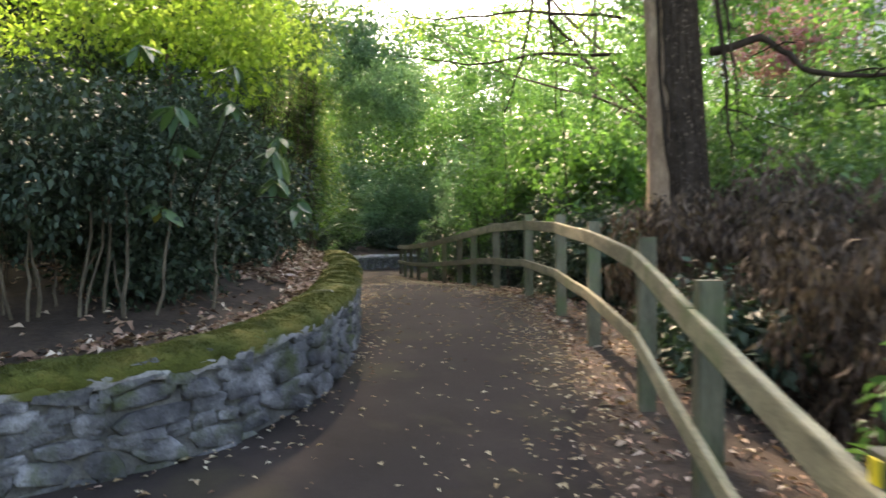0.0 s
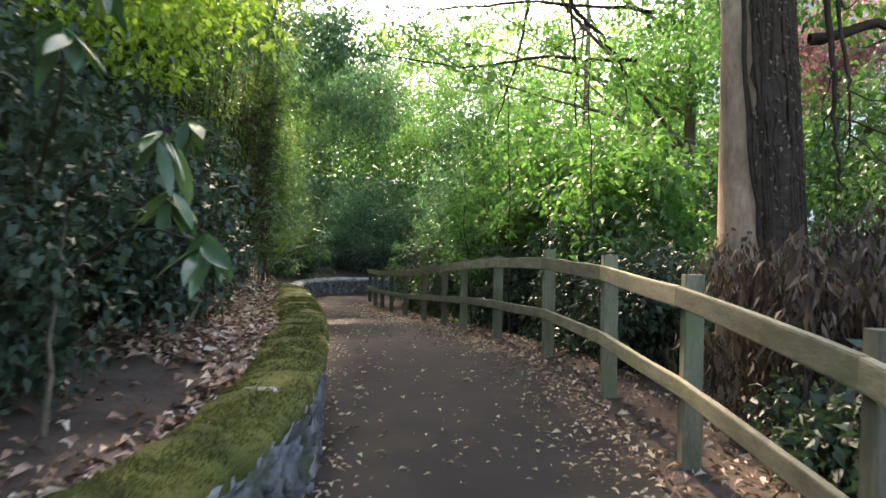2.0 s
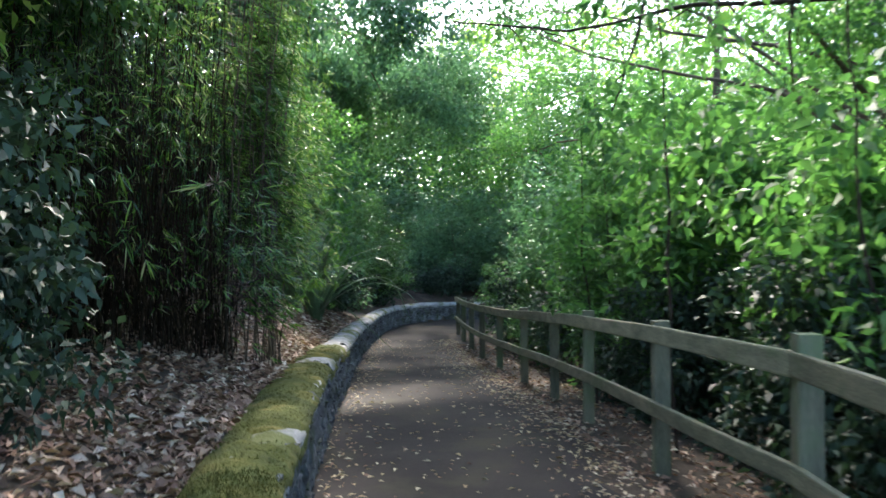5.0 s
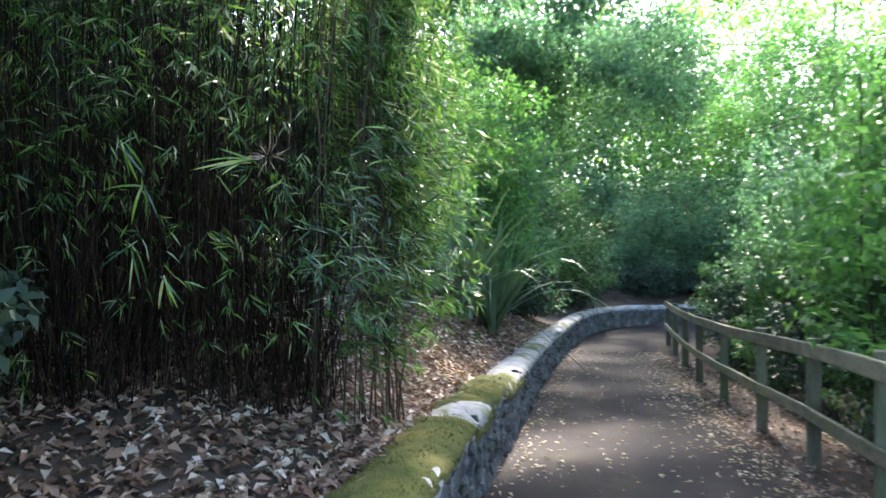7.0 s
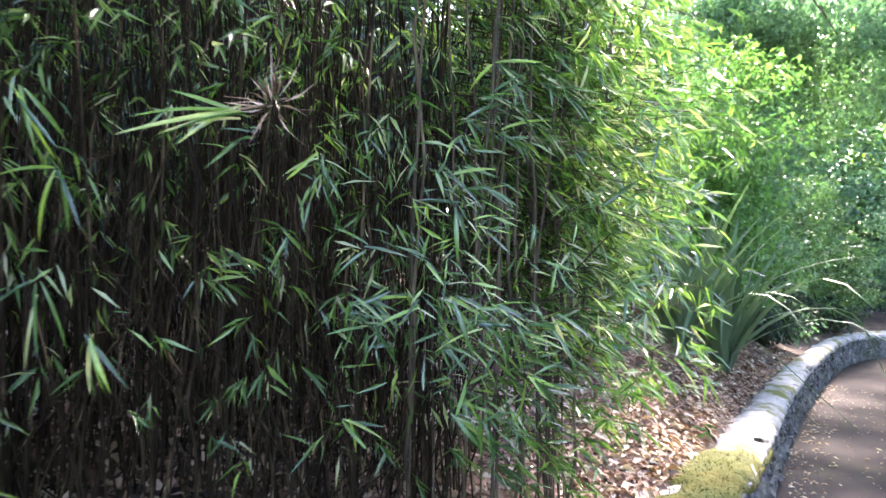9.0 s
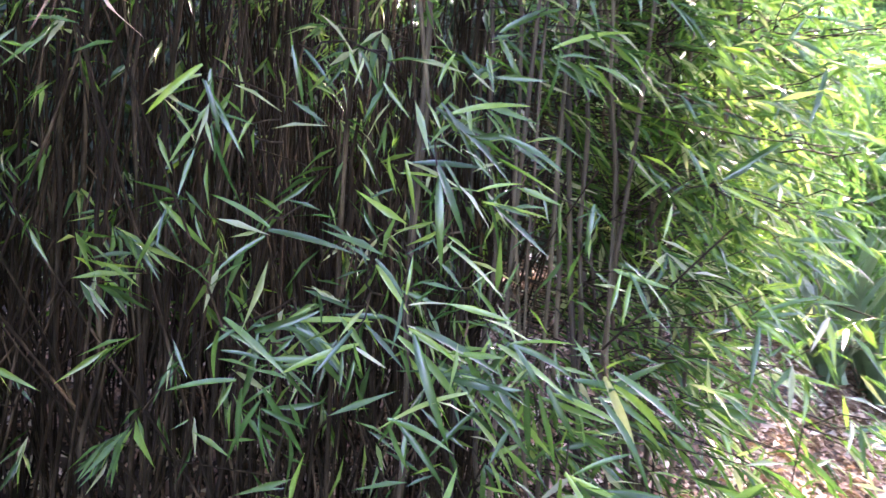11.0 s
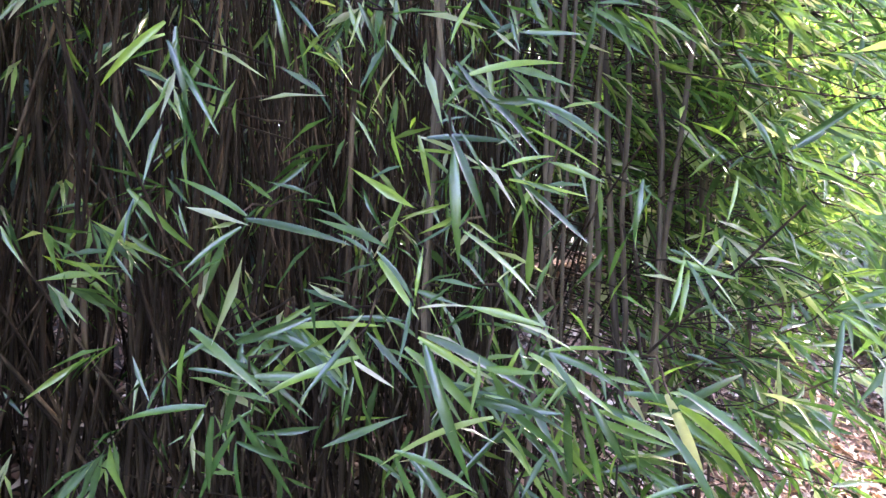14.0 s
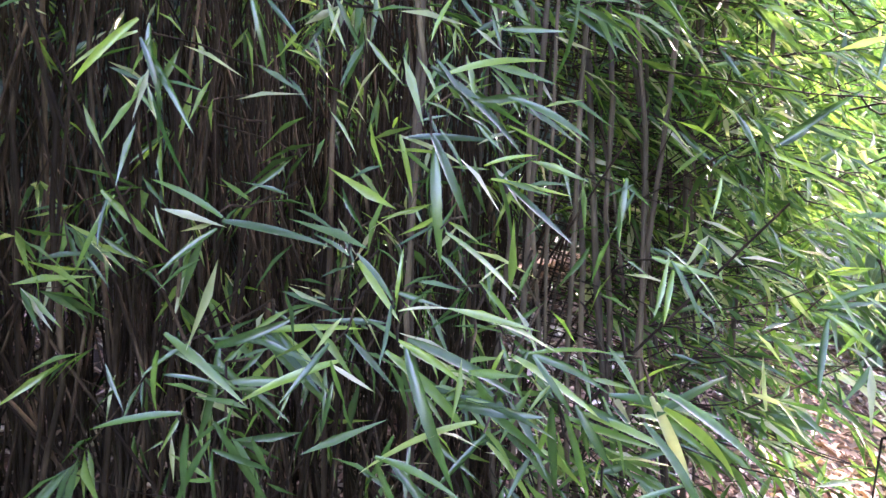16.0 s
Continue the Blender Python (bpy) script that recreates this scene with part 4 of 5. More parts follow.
# the curtain of leaves that hangs out over the bed on the side of the path
EDGE = smooth_line(np.array([(-4.2, 11.4), (-3.2, 12.1), (-2.5, 12.7), (-2.12, 13.2), (-2.08, 13.7), (-2.4, 14.2), (-3.1, 14.6)]), 0.05)
en = unit(np.gradient(EDGE, axis=0))
en = np.c_[en[:, 1], -en[:, 0]]
GAP = np.array([-1.95, 13.33, 2.28])          # a dark hollow between the leaves
for k in range(860):
    j = int(r.integers(0, int(len(EDGE) * 0.32))) if k < 150 else int(r.integers(0, len(EDGE))) if k < 420 else int(r.integers(int(len(EDGE) * 0.66), int(len(EDGE) * 0.9)))
    far = j / len(EDGE)
    zz = float(path_z(EDGE[j, 1])) + WALL_H
    if far < 0.3:
        hgt = r.uniform(0.35, 4.6)
    elif far < 0.6:
        hgt = r.uniform(1.15, 4.6) if r.uniform() < 0.85 else r.uniform(0.3, 1.2)
    elif far > 0.75:
        hgt = r.uniform(0.9, 2.7)
    else:
        hgt = r.uniform(0.45, 1.1) + (r.uniform(0, 3.4) if r.uniform() < 0.9 else 0)
    out = min(abs(r.normal(0, 0.22)), 0.55) * (0.5 if hgt < 0.8 else 1.0 if hgt < 2.2 else 0.6) * (0.35 if 0.3 < far < 0.6 else 1.0)
    heart = np.array([*(EDGE[j] + en[j] * out), zz + hgt])
    root = heart - np.array([*en[j] * 0.4, -0.1])
    twigs.append((root, heart))
    a0 = (math.atan2(en[j, 1], en[j, 0]) if far < 0.6 else 0.75) + r.normal(0, 0.5)
    for i in range(int(r.integers(4, 12)) if far > 0.6 else int(r.integers(3, 8))):
        q = heart + r.normal(0, 0.13, 3) * np.array([1, 1, 0.8])
        c = q - np.array([-1.21, 12.42, 2.37])
        if np.linalg.norm((q - GAP) * (1, 1, 0.8)) < 0.28 or c @ c < 0.95 or q[0] > -1.4 or (q[1] < 12.6 and q[0] > -1.75):
            continue
        a = a0 + r.normal(0, 0.5)
        way = np.array([math.cos(a) * 0.85, math.sin(a) * 0.85, r.uniform(-0.7, -0.05)])
        if i % 2 == 0:
            twigs.append((heart - np.array([*en[j] * 0.1, 0]), q))
        for pb, d, L in fan(q, way, r, int(r.integers(4, 8)), 0.1):
            P.append(pb), D.append(d), LN.append(L)
P, D, LN = np.array(P), np.array(D), np.array(LN)
v, f = leaves(P - go, D, unit(r.standard_normal(P.shape) * 0.7 + np.array([0.4, -0.2, 0.8])), LN, LN * r.uniform(0.085, 0.13, len(LN)), 0.18, 0.12)
tagged(part("foliage", mesh_of("foliage", v, f, "bamboo_leaf"), grove, "narrow green hanging bamboo leaves"), kind="stuff")
pieces = [tube(wander(a, b, 4, 0.01, r) - go, np.linspace(0.002, 0.001, 4), 3) for a, b in twigs]
tagged(part("brush", mesh_of("brush", *joined(pieces), "culm"), grove, "thin side twigs"), kind="stuff")

# the tufts nearest the path, blade by blade: place and heading of each
blade_meshes = []
for q in range(8):
    n = 9
    t = np.linspace(0, 1, n)
    L, W = 0.115 * r.uniform(0.85, 1.2), 0.0145 * r.uniform(0.8, 1.2)
    w = W * np.clip(np.sin(np.pi * np.clip(t * 0.93 + 0.07, 0, 1)) ** 0.7, 0.02, 1) * (1 - 0.35 * t)
    dz = -0.16 * L * t ** 2 * r.uniform(0.3, 1.8)
    sw = 0.05 * L * np.sin(t * 3) * r.uniform(-1, 1)
    mid = np.c_[t * L, sw, dz - 0.0018 * (1 - t)]
    a = np.c_[t * L, sw + w / 2, dz + 0.1 * w]
    b = np.c_[t * L, sw - w / 2, dz + 0.1 * w]
    v = np.stack([a, mid, b], 1).reshape(-1, 3)
    i = (np.arange(n - 1)[:, None] * 3 + np.arange(2)[None]).reshape(-1, 1)
    blade_meshes.append(mesh_of("leaf", v, i + np.array([[0, 3, 4, 1]]), "bamboo_blade", True))
SIDE = np.array([0.653, 0.757, 0.0])          # along the grove's front
FACE = np.array([0.757, -0.653, 0.0])         # out of the grove, towards the path


BYP, BYD, BYL = [], [], []


def tuft(at, *blades):
    """Blades that spring from one twig's end: each by its slant below the level (180 and more: back along the front) and its length."""
    q = np.array(at)
    root = q - FACE * r.uniform(0.3, 0.5) + np.array([r.normal(0, 0.06), r.normal(0, 0.06), r.uniform(0.0, 0.12)])
    part("twig", mesh_of("twig", *tube(wander(root - go, q - go, 6, 0.012, r), np.linspace(0.0024, 0.0012, 6), 4), "culm", True), grove)
    for _ in range(9):
        e = q + SIDE * r.normal(0, 0.05) - FACE * r.uniform(-0.02, 0.22) + np.array([0, 0, r.normal(0, 0.05)])
        a = radians(blades[int(r.integers(0, len(blades)))][0] + r.normal(0, 25))
        BYP.append(e)
        BYD.append(SIDE * math.cos(a) - np.array([0, 0, 1.0]) * math.sin(a) + FACE * r.normal(0.1, 0.3))
        BYL.append(r.uniform(0.05, 0.1))
    for slant, length in blades:
        a = radians(slant + r.normal(0, 3))
        d = unit(SIDE * math.cos(a) - np.array([0, 0, 1.0]) * math.sin(a) + FACE * r.normal(0.12, 0.22))
        nrm = FACE * r.uniform(0.3, 1.0) + np.array([0, 0, r.uniform(0.2, 0.8)]) + SIDE * r.normal(0, 0.3)
        y = unit(np.cross(nrm, d))
        z = np.cross(d, y)
        k = length / 0.107
        ob = part("leaf", blade_meshes[int(r.integers(0, 8))], grove)
        o = q - go + r.normal(0, 0.008, 3)
        ob.matrix_local = Matrix([[d[i] * k, y[i] * min(k, 1.0) * 0.85, z[i] * k, o[i]] for i in range(3)] + [[0, 0, 0, 1]])


tuft((-2.06, 12.73, 2.59), (160, 0.078), (137, 0.085), (57, 0.107), (67, 0.061), (112, 0.043), (85, 0.075))
tuft((-2.05, 12.74, 2.53), (0, 0.046), (98, 0.068), (75, 0.103))
tuft((-2.17, 12.74, 2.41), (122, 0.087), (100, 0.059), (48, 0.098), (66, 0.047))
tuft((-1.95, 12.77, 2.39), (214, 0.083), (4, 0.099), (139, 0.076))
tuft((-1.91, 13.04, 2.58), (-14, 0.093), (48, 0.102), (36, 0.122), (100, 0.055))
tuft((-1.85, 13.08, 2.51), (33, 0.108), (25, 0.085))
tuft((-1.84, 13.05, 2.45), (2, 0.093), (-15, 0.048), (38, 0.116), (60, 0.101))
tuft((-1.84, 12.96, 2.48), (94, 0.108), (63, 0.049), (58, 0.104))
tuft((-1.81, 12.95, 2.38), (28, 0.088), (150, 0.041))
tuft((-1.81, 13.01, 2.32), (-41, 0.032), (51, 0.067), (-95, 0.035))
tuft((-1.86, 12.87, 2.35), (45, 0.053), (49, 0.076), (215, 0.040))
tuft((-1.81, 12.89, 2.30), (-13, 0.045), (100, 0.055), (-85, 0.042))
tuft((-1.79, 12.88, 2.27), (32, 0.060), (23, 0.110), (12, 0.069), (39, 0.094), (68, 0.120))
tuft((-1.86, 12.84, 2.25), (22, 0.042), (160, 0.097), (95, 0.048), (75, 0.045), (130, 0.058))
tuft((-1.94, 12.72, 2.26), (25, 0.076), (4, 0.044), (30, 0.085), (100, 0.063), (150, 0.044))
tuft((-1.89, 12.71, 2.20), (177, 0.069), (97, 0.072))
tuft((-1.88, 12.75, 2.19), (118, 0.077), (88, 0.064), (56, 0.089), (21, 0.058), (150, 0.043))
tuft((-1.75, 12.93, 2.22), (-2, 0.088), (10, 0.091), (41, 0.101), (6, 0.038))
tuft((-1.72, 12.93, 2.19), (168, 0.107), (45, 0.058))
tuft((-1.76, 13.01, 2.25), (28, 0.092), (120, 0.041), (50, 0.061))
tuft((-1.74, 13.16, 2.19), (2, 0.108), (32, 0.097), (0, 0.056), (70, 0.082))
tuft((-1.79, 13.24, 2.44), (160, 0.034), (122, 0.053), (100, 0.078), (70, 0.049))
tuft((-1.76, 13.29, 2.35), (15, 0.091), (100, 0.070), (60, 0.079), (45, 0.108))
tuft((-1.80, 12.87, 2.16), (48, 0.076), (65, 0.060), (20, 0.069), (120, 0.050))
tuft((-1.74, 13.07, 2.19), (88, 0.090), (60, 0.077), (110, 0.056))
tuft((-1.91, 13.05, 2.66), (54, 0.055), (30, 0.071), (120, 0.055))
tuft((-1.96, 12.92, 2.65), (112, 0.048), (60, 0.060))
tuft((-2.02, 12.85, 2.65), (82, 0.067), (50, 0.052))
# more of them, further along and higher up
for k in range(36):
    w = r.uniform(0, 1)
    at = (-2.0 + 0.45 * w + r.normal(0, 0.06), 13.15 + 0.75 * w + r.normal(0, 0.08), r.uniform(1.9, 3.0))
    if k % 3 == 0:
        at = (-2.0 + 0.35 * w + r.normal(0, 0.04), 12.85 + 0.3 * w + r.normal(0, 0.04), r.uniform(1.95, 2.28))
    if np.linalg.norm(np.array(at) - GAP) < 0.27:
        continue
    tuft(at, *[(r.normal(30, 42), r.uniform(0.07, 0.115)) for _ in range(5)])
for x, y, z in ((-2.46, 12.31, 2.55), (-2.5, 12.29, 2.3), (-2.4, 12.36, 2.18), (-2.52, 12.25, 2.72)):
    tuft((x, y, z), *[(r.normal(80, 35), r.uniform(0.11, 0.16)) for _ in range(4)])

# a dry tuft caught in the leaves
tuft((-2.06, 12.52, 2.66), (172, 0.2), (178, 0.17), (186, 0.22), (165, 0.19), (150, 0.15), (200, 0.13))
q0 = np.array([-2.02, 12.56, 2.68])
D2 = unit(r.standard_normal((45, 3)) + np.array([0.3, -0.5, 0.15]))
v, f = leaves(np.tile(q0 - go, (45, 1)) + D2 * 0.02, D2, r.standard_normal((45, 3)), r.uniform(0.04, 0.12, 45), r.uniform(0.002, 0.0045, 45), 0.25)
nb = len(BYP)
BYL = np.array(BYL)
v2, f2 = leaves(np.array(BYP) - go, np.array(BYD), unit(r.standard_normal((nb, 3)) * 0.5 + FACE * 0.6 + np.array([0, 0, 0.6])), BYL, BYL * r.uniform(0.09, 0.13, nb), 0.15, 0.1)
tagged(part("foliage", mesh_of("foliage", v2, f2, "bamboo_leaf"), grove, "small narrow leaves round the foremost twigs"), kind="stuff")
part("dry_tuft", mesh_of("dry_tuft", v, f, "litter"), grove, "dry straw-coloured tuft")

# ---- flax clumps ----
def flax(base, n, size, seed):
    r = np.random.default_rng(seed)
    z = float(ground_z(*base))
    ob = thing("flax", (base[0], base[1], z), "clump of long green strap leaves on the raised bed", "flax", "flax clumps")
    for k in range(n):
        a = r.uniform(0, 2 * np.pi)
        spread = r.uniform(0.15, 0.75) * size
        H = r.uniform(0.75, 1.3) * size
        t = np.linspace(0, 1, 9)
        fall = r.uniform(0.0, 0.35) if k % 4 else r.uniform(0.6, 1.0)
        p = np.c_[np.cos(a) * spread * t ** 1.3 * (1 + fall), np.sin(a) * spread * t ** 1.3 * (1 + fall), H * t - fall * H * t ** 4 * 0.9] + np.r_[r.normal(0, 0.05, 2), 0]
        side = np.array([-np.sin(a), np.cos(a), 0])
        w = 0.034 * size * np.clip(1 - t ** 3, 0.04, 1)[:, None]
        v = np.stack([p + side * w, p - np.array([0, 0, 0.006]), p - side * w], 1).reshape(-1, 3)
        i = (np.arange(8)[:, None] * 3 + np.arange(2)[None]).reshape(-1, 1)
        part("leaf", mesh_of("leaf", v, i + np.array([[0, 3, 4, 1]]), "strap_leaf", True), ob)
    return ob


def long_blade(owner, pts):
    """A long strap leaf that arches out of its clump."""
    P = np.array(pts, float)
    t = np.linspace(0, 1, 14)
    k = np.linspace(0, 1, len(P))
    c = np.stack([np.interp(t, k, P[:, i]) for i in range(3)], 1)
    for _ in range(2):
        c[1:-1] = (c[:-2] + 2 * c[1:-1] + c[2:]) / 4
    side = unit(np.cross(np.gradient(c, axis=0), (0, 0, 1)))
    w = 0.032 * np.clip(1.15 - t ** 2.5, 0.05, 1)[:, None]
    c = c - np.array(owner.location)
    v = np.stack([c + side * w, c - np.array([0, 0, 0.008]), c - side * w], 1).reshape(-1, 3)
    i = (np.arange(13)[:, None] * 3 + np.arange(2)[None]).reshape(-1, 1)
    part("leaf", mesh_of("leaf", v, i + np.array([[0, 3, 4, 1]]), "strap_leaf", True), owner)


flax((-3.42, 18.5), 46, 1.3, 81)
clump = flax((-3.4, 19.6), 44, 1.4, 82)
long_blade(clump, [(-3.4, 19.6, 1.35), (-3.2, 19.7, 2.1), (-2.48, 20.1, 2.42), (-1.94, 20.44, 2.46)])
long_blade(clump, [(-3.4, 19.6, 1.35), (-3.1, 19.8, 1.8), (-2.7, 20.0, 1.9), (-2.26, 20.25, 1.95), (-2.12, 20.33, 1.55), (-1.98, 20.42, 1.15)])
long_blade(clump, [(-3.4, 19.5, 1.35), (-3.16, 19.69, 1.66), (-2.7, 19.98, 1.17), (-2.24, 20.27, 0.68)])
flax((-4.3, 19.2), 26, 1.2, 83)


# ---- broad-leaved branch over the wall's bend ----
r = np.random.default_rng(91)
rz = float(ground_z(-1.7, 7.0))
ro = np.array([-1.7, 7.0, rz])
rhodo = thing("rhododendron", tuple(ro), "open rhododendron with large glossy leaves beside the wall", "shrub")
big_leaf = []
for q in range(5):
    t = np.linspace(0, 1, 8)
    L, W = 0.17 * r.uniform(0.8, 1.15), 0.055 * r.uniform(0.85, 1.15)
    w = W * np.clip(np.sin(np.pi * (t * 0.95 + 0.03)), 0.03, 1) ** 0.8
    dz = -0.22 * L * t ** 2
    mid = np.c_[t * L, 0 * t, dz - 0.004]
    v = np.stack([np.c_[t * L, w / 2, dz + 0.003], mid, np.c_[t * L, -w / 2, dz + 0.003]], 1).reshape(-1, 3)
    i = (np.arange(7)[:, None] * 3 + np.arange(2)[None]).reshape(-1, 1)
    big_leaf.append(mesh_of("leaf", v, i + np.array([[0, 3, 4, 1]]), "gloss_leaf", True))
WHORLS = [(-0.55, 6.08, 1.78), (-0.72, 6.2, 2.12), (-1.12, 5.55, 2.28), (-0.95, 6.0, 2.4), (-1.3, 6.0, 2.15), (-0.8, 6.5, 1.95), (-1.5, 6.0, 2.75), (-1.1, 6.6, 2.75), (-0.9, 7.0, 2.3), (-1.35, 5.9, 1.75)]
for w in WHORLS:
    q = np.array(w)
    line = wander((0, 0, -0.05), q - ro, 9, 0.03, r) + np.array([[0, 0, 0.25]]) * np.sin(np.linspace(0, np.pi, 9))[:, None]
    part("stem", mesh_of("stem", *tube(line, np.linspace(0.009, 0.003, 9), 6), "twig", True), rhodo)
    for i in range(8):
        ob = part("leaf", big_leaf[int(r.integers(0, 5))], rhodo)
        ob.matrix_local = pose(*(q - ro + r.normal(0, 0.015, 3)), r.normal(0, 20), r.uniform(5, 65), i * 45 + r.normal(0, 14))

# ---- bare hanging branches over the path ----
def branch(label, pts, r0, seed, twigs=5):
    r = np.random.default_rng(seed)
    P = np.array(pts, float)
    ob = thing("hanging_branch", tuple(P[0]), label, "branch")
    t = np.linspace(0, 1, 26)
    s = np.linspace(0, 1, len(P))
    line = np.stack([np.interp(t, s, P[:, k]) for k in range(3)], 1) - P[0] + np.cumsum(r.normal(0, 0.012, (26, 3)), 0)
    part("limb", mesh_of("limb", *tube(line, np.linspace(r0, r0 * 0.25, 26), 7, 0.08, r), "twig", True), ob)
    for k in range(twigs):
        b = line[int(r.integers(6, 25))]
        e = b + np.array([r.normal(0, 0.35), r.normal(0, 0.3), r.uniform(-0.5, 0.15)])
        part("twig", mesh_of("twig", *tube(wander(b, e, 6, 0.03, r), np.linspace(r0 * 0.3, 0.003, 6), 5), "twig", True), ob)
    return ob


branch("bare dark crooked branch hanging above the path", [(1.7, 13.2, 5.4), (1.8, 13.1, 4.75), (2.1, 13.0, 4.4), (2.35, 13.0, 4.0), (2.47, 13.0, 3.55)], 0.035, 101, 3)
branch("bare dark thin branch hanging above the path", [(1.75, 13.2, 5.4), (1.77, 13.1, 4.4), (1.9, 13.2, 3.6), (2.1, 13.3, 3.0)], 0.02, 102, 3)
branch("bare dark branch hanging down over the path", [(2.3, 21.3, 8.2), (2.1, 21.3, 7.2), (1.85, 21.3, 6.0), (1.43, 21.3, 4.8)], 0.05, 103, 4)
branch("long bare branch reaching across above the path", [(3.6, 17.0, 5.2), (2.2, 17.6, 5.35), (0.6, 18.3, 5.35), (-1.2, 18.8, 5.7)], 0.04, 104, 8)
branch("long bare branch reaching across above the path", [(3.2, 14.5, 5.2), (1.6, 15.2, 5.6), (0.2, 16.0, 5.7), (-0.8, 16.6, 5.9)], 0.03, 105, 8)
branch("dark crooked branch beside the stout trunk", [(3.25, 10.1, 3.6), (3.8, 10.0, 3.75), (4.2, 9.8, 3.3), (4.9, 9.6, 3.2), (5.8, 9.4, 3.35)], 0.05, 106, 8)
branch("dark ivy stem hanging beside the stout trunk", [(3.25, 10.0, 4.6), (3.32, 9.95, 3.6), (3.3, 9.95, 2.9), (3.38, 9.95, 2.4)], 0.035, 107, 4)
branch("dark ivy stem hanging beside the stout trunk", [(3.3, 9.9, 4.6), (3.36, 9.9, 3.4), (3.42, 9.9, 2.5)], 0.025, 108, 4)

# ---- saplings behind the fence ----
for k, (x, y, h) in enumerate(((1.15, 13.7, 4.2), (1.0, 17.9, 3.6), (2.1, 12.2, 3.4), (0.75, 16.2, 3.0))):
    r = np.random.default_rng(120 + k)
    z = float(ground_z(x, y))
    ob = thing("sapling", (x, y, z), "slender leafy sapling behind the fence", "sapling", "saplings")
    line = wander((0, 0, -0.1), (r.normal(0, 0.15), r.normal(0, 0.15), h), 12, 0.02, r)
    part("stem", mesh_of("stem", *tube(line, np.linspace(0.016, 0.005, 12), 6), "twig", True), ob)
    c = line[4:][r.integers(0, 8, 40)] + np.c_[r.normal(0, 0.35, (40, 2)), r.normal(0, 0.12, 40)]
    crown("foliage", c, 0.2, 16, 0.12, "bright_leaf", ob, r, 0.45, 0.2, 0.5, 0.3)

# ---- house beyond the bank ----
house = thing("house", (15.5, 34.0, float(ground_z(15.5, 34.0)) - 0.5), "white rendered house with a grey slate roof behind trees", "house")
bm = bmesh.new()
bmesh.ops.create_cube(bm, size=1, matrix=Matrix.Translation((0, 0, 4.6)) @ Matrix.Diagonal((8, 6, 9.2, 1)))
body = part("wall", poly_mesh("wall", bm, "render_wall"), house)
rv = [(-4.4, -3.5, 9.0), (4.4, -3.5, 9.0), (4.4, 3.5, 9.0), (-4.4, 3.5, 9.0), (-4.4, 0, 11.4), (4.4, 0, 11.4), (-4.4, -3.5, 9.2), (4.4, -3.5, 9.2), (4.4, 3.5, 9.2), (-4.4, 3.5, 9.2), (-4.4, 0, 11.65), (4.4, 0, 11.65)]
part("roof", mesh_of("roof", rv, [(0, 1, 5, 4), (2, 3, 4, 5), (7, 6, 10, 11), (9, 8, 11, 10), (0, 6, 7, 1), (2, 8, 9, 3), (0, 4, 10, 6), (3, 9, 10, 4), (1, 7, 11, 5), (2, 5, 11, 8)], "slate"), house)
for zc in (5.2, 7.7):
    for side in (-1, 1):
        for x, y, w, d in ((-4.01, 1.4 * side, 0.06, 1.1), (2.0 * side, -3.01, 1.1, 0.06)):
            bm = bmesh.new()
            bmesh.ops.create_cube(bm, size=1, matrix=Matrix.Translation((x, y, zc)) @ Matrix.Diagonal((w + 0.1, d + 0.1, 1.4, 1)))
            win = part("window", poly_mesh("window", bm, "render_wall"), house)
            bm = bmesh.new()
            bmesh.ops.create_cube(bm, size=1, matrix=Matrix.Translation((x, y, zc)) @ Matrix.Diagonal((w + (0.14 if w < d else -0.1), d + (0.14 if d < w else -0.1), 1.2, 1)))
            part("pane", poly_mesh("pane", bm, "glass"), win)

# ---- the wood all around ----
def woods(label, spots, mat, per, size, clump, seed):
    """Far undergrowth and crowns that nobody could count."""
    r = np.random.default_rng(seed)
    c = []
    for x, y, w, h0, h1, n in spots:
        z = float(ground_z(x, y))
        c.append(np.c_[r.normal(x, w, n), r.normal(y, w, n), z + r.uniform(h0, h1, n)])
    c = np.concatenate(c)
    p, d = clumps(c, clump * r.uniform(0.6, 1.4, len(c)), per, r, 0.7)
    way = unit(d + 0.8 * r.standard_normal(p.shape) + np.array([[0, 0, -0.4]]))
    L = size * r.uniform(0.6, 1.3, len(p))
    v, f = leaves(p, way, unit(r.standard_normal(p.shape) + np.array([[0, 0, 1.0]])), L, L * 0.55, 0.2, plain=True)
    return tagged(new("woodland", mesh_of("woodland", v, f, mat)), label, "woodland", kind="stuff")


def arc(cx, cy, rad, a0, a1, n, w, h0, h1, m):
    return [(cx + rad * math.sin(radians(a)), cy + rad * math.cos(radians(a)), w, h0, h1, m) for a in np.linspace(a0, a1, n)]


# leaf colour carries the light: dark for the shady depth, bright for the sunlit distance
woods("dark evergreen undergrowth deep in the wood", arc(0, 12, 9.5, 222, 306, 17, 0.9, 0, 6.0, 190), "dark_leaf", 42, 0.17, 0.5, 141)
woods("green trees deep in the wood, coloured dark for shade", arc(0, 12, 15, 215, 320, 18, 1.6, 0, 5.5, 110), "dark_leaf", 34, 0.24, 0.8, 142)
woods("bluish green undergrowth beyond the bend", arc(0, 20, 19.5, -38, 28, 16, 1.0, -0.2, 3.6, 110), "blue_leaf", 40, 0.18, 0.6, 147)
woods("bluish green trees closing the view along the path", arc(0, 20, 22, -30, 6, 10, 1.5, 2.5, 7.5, 55), "blue_leaf", 40, 0.2, 0.7, 148)
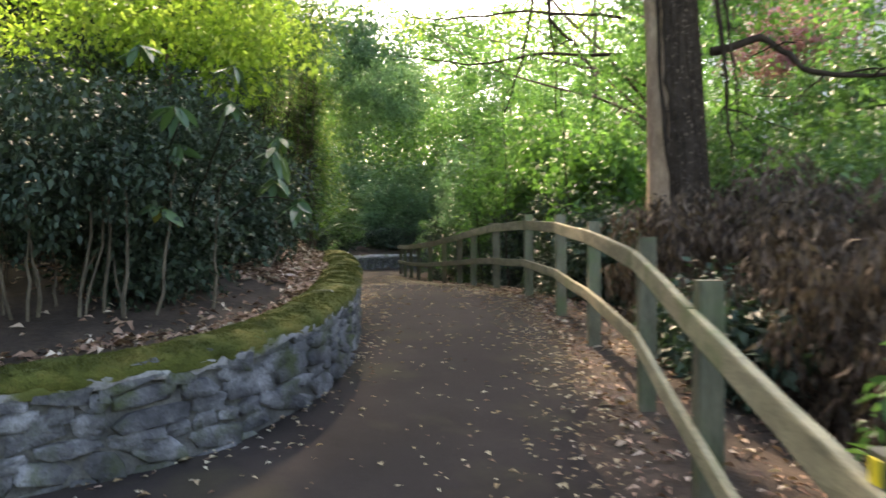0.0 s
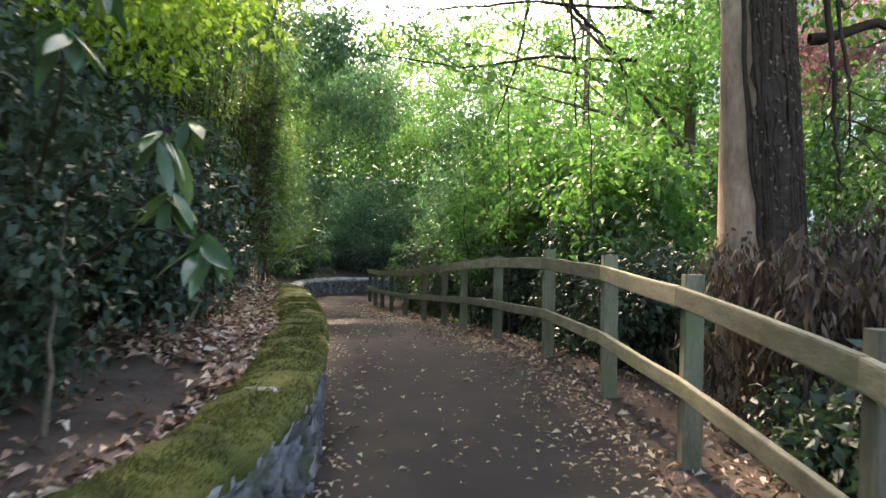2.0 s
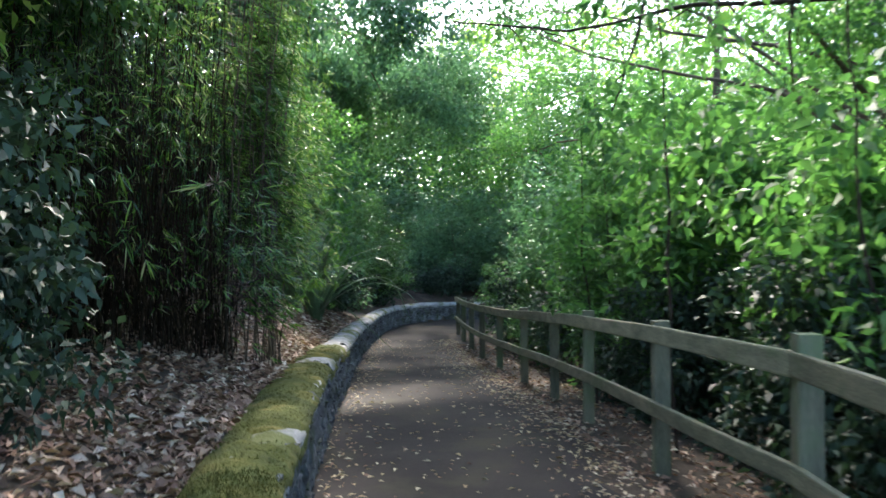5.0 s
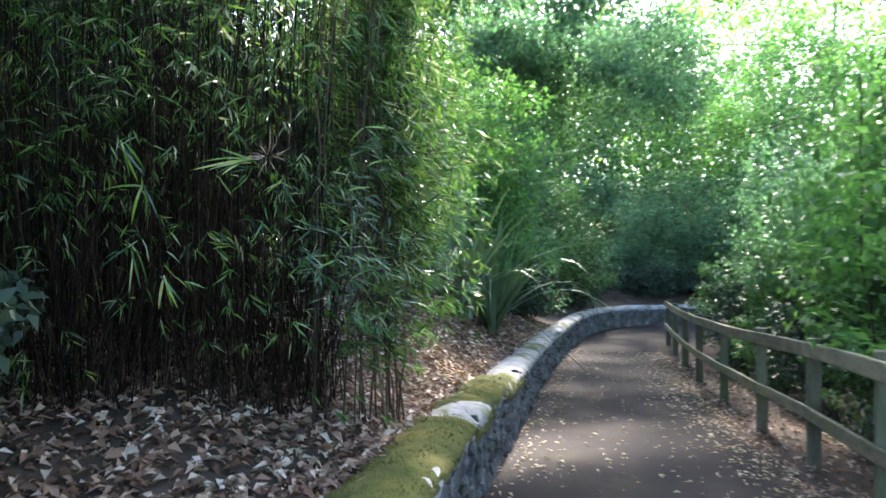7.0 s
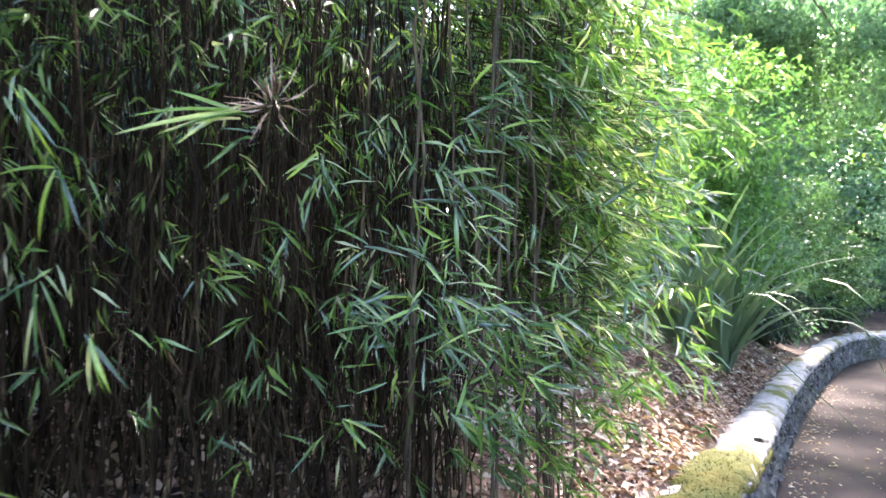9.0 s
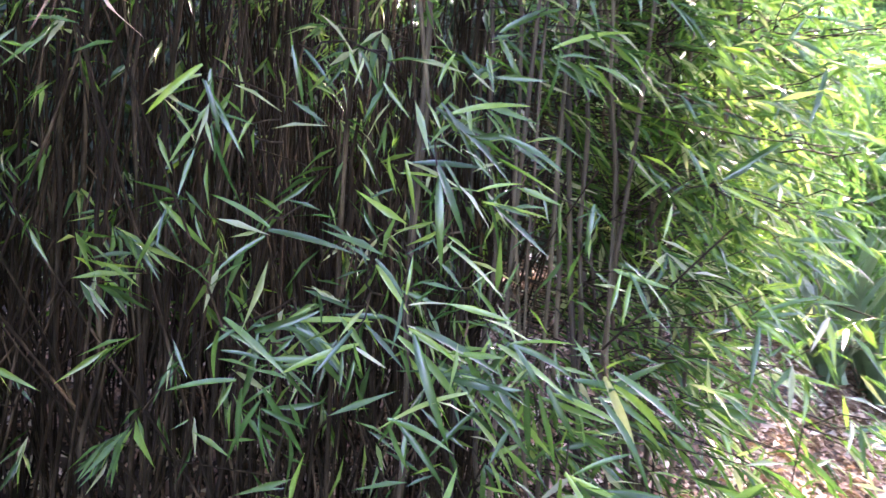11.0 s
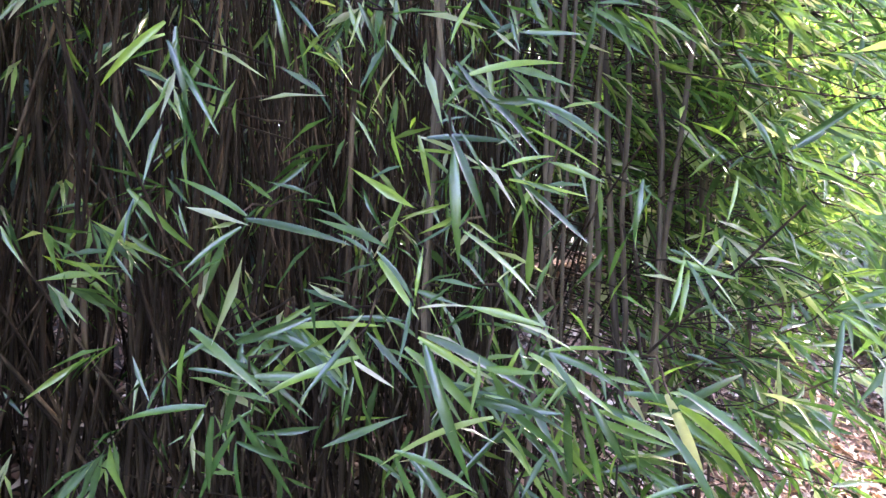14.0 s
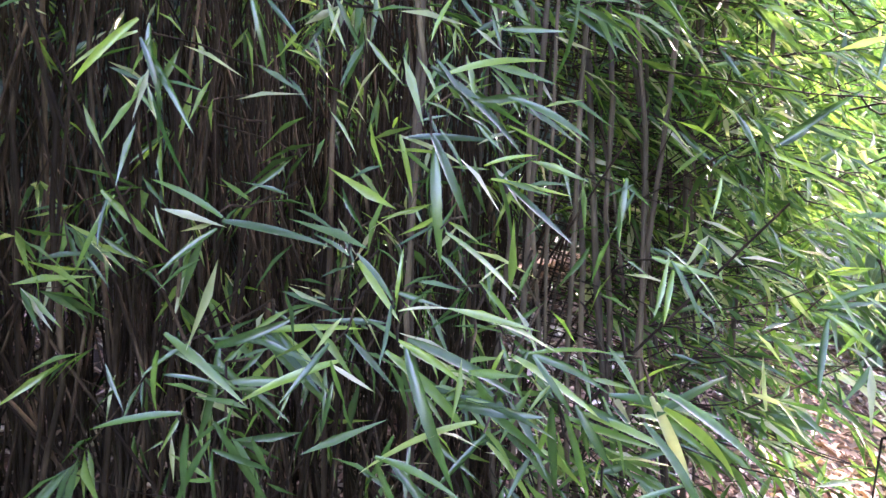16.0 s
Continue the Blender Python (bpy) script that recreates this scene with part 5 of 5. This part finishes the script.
woods("green trees beyond the path, coloured bright for sunlight", arc(0, 20, 25, -42, 62, 20, 2.2, 0, 8.5, 120), "bright_leaf", 34, 0.26, 0.85, 143)
woods("yellow-green trees beyond the path, coloured bright for sunlight", arc(0, 20, 36, -40, 45, 16, 3.0, 1, 15, 110), "yellow_leaf", 30, 0.32, 1.0, 144)
woods("green trees on the bank below the fence", arc(0, 12, 14, 55, 128, 16, 1.5, -1, 4.5, 120), "mid_leaf", 34, 0.2, 0.7, 145)
woods("green trees behind the start of the path", arc(0, 2, 15, 115, 250, 14, 1.8, 0, 7, 80), "mid_leaf", 28, 0.25, 0.9, 146)
# stands out of view, added only to block sun and sky over the path
tree("unseen woodland tree added to shade the path", (-6.5, 3.0), 11.0, 0.22, [((-4.5, 3.5, 7.2), (2.6, 2.6, 1.6), 120), ((-2.0, 0.0, 8.0), (3.2, 3.0, 1.4), 110), ((-4.0, 7.0, 7.9), (2.2, 2.4, 0.8), 280)], "mid_leaf", 151, 50, 0.16, 0.6)


# ---- fallen leaves ----
def litter(name, label, n, place, size, mat, seed, lift=0.01, tilt=0.45, height=None, curl=0.25):
    r = np.random.default_rng(seed)
    x, y = place(n, r)
    z = (height or ground_z)(x, y) + lift + r.uniform(0, 0.02, len(x))
    a = r.uniform(0, 2 * np.pi, len(x))
    way = np.c_[np.cos(a), np.sin(a), r.normal(0, tilt * 0.5, len(x))]
    up = np.c_[r.normal(0, tilt, (len(x), 2)), np.ones(len(x))]
    L = size * r.uniform(0.5, 1.35, len(x))
    v, f = leaves(np.c_[x, y, z], way, up, L, L * r.uniform(0.28, 0.6, len(x)), curl, 0.3)
    return tagged(new(name, mesh_of(name, v, f, mat)), label, "leaf litter", kind="stuff")


def on_bed(n, r):
    s = r.uniform(5.0, 34.0, n)
    s = np.where(r.uniform(0, 1, n) < 0.75, r.uniform(8.0, 24.0, n), s)
    p, nn = wall_at(s)
    d = WALL_W + 0.02 + r.uniform(0, 1, n) ** 1.5 * 4.5
    q = p + nn * d[:, None]
    # little of it lies under the evergreen bushes at the bend
    q = q[(q[:, 1] > 7.6) | ((d < 0.55) & (r.uniform(0, 1, n) < 0.4)) | (r.uniform(0, 1, n) < 0.06)]
    return q[:, 0], q[:, 1]


def under_flax(n, r):
    y = r.uniform(13.6, 22.0, n)
    k = (WLINE[:, 1] < 31) & (WLINE[:, 0] < 0)
    return np.interp(y, WLINE[k, 1], WLINE[k, 0]) - WALL_W - 0.02 - r.uniform(0, 1, n) ** 1.2 * 2.8, y


def on_bank(n, r):
    y = r.uniform(0, 25, n)
    return fence_x(y) - 0.2 + r.uniform(0, 1, n) ** 1.6 * 3.0, y


def on_path(n, r):
    y = r.uniform(2.0, 26, n)
    u = np.where(r.uniform(0, 1, n) < 0.55, 1 - np.abs(r.normal(0, 0.13, n)), np.where(r.uniform(0, 1, n) < 0.4, np.abs(r.normal(0, 0.1, n)), r.uniform(0, 1, n)))
    k = (WLINE[:, 1] < 31) & (WLINE[:, 0] < 0)
    wx = np.interp(y, WLINE[k, 1], WLINE[k, 0])
    u = np.clip(u, 0.01, 1.08)
    return wx * (1 - u) + (fence_x(y) - 0.2) * u, y


def over_path(x, y):
    return path_z(y) + 0.022


litter("leaf_litter", "brown and pinkish fallen leaves covering the raised bed", 48000, on_bed, 0.075, "litter", 71)
litter("leaf_litter", "pinkish fallen leaves between the bamboo and the flax", 22000, under_flax, 0.07, "litter", 75)
litter("leaf_litter", "brown fallen leaves along the foot of the fence", 8000, on_bank, 0.07, "litter", 72)
litter("fallen_leaves", "scattered pale fallen leaves on the asphalt path", 2600, on_path, 0.055, "path_leaf", 73, 0.006, 0.12, over_path, 0.08)
litter("fallen_leaves", "brown leaf fragments at the edges of the path", 2600, on_path, 0.04, "litter", 74, 0.004, 0.12, over_path, 0.08)


# ---- the wall's nearest stones, one by one ----
for me, m in near_stones:
    part("stone", me, wall).matrix_local = m
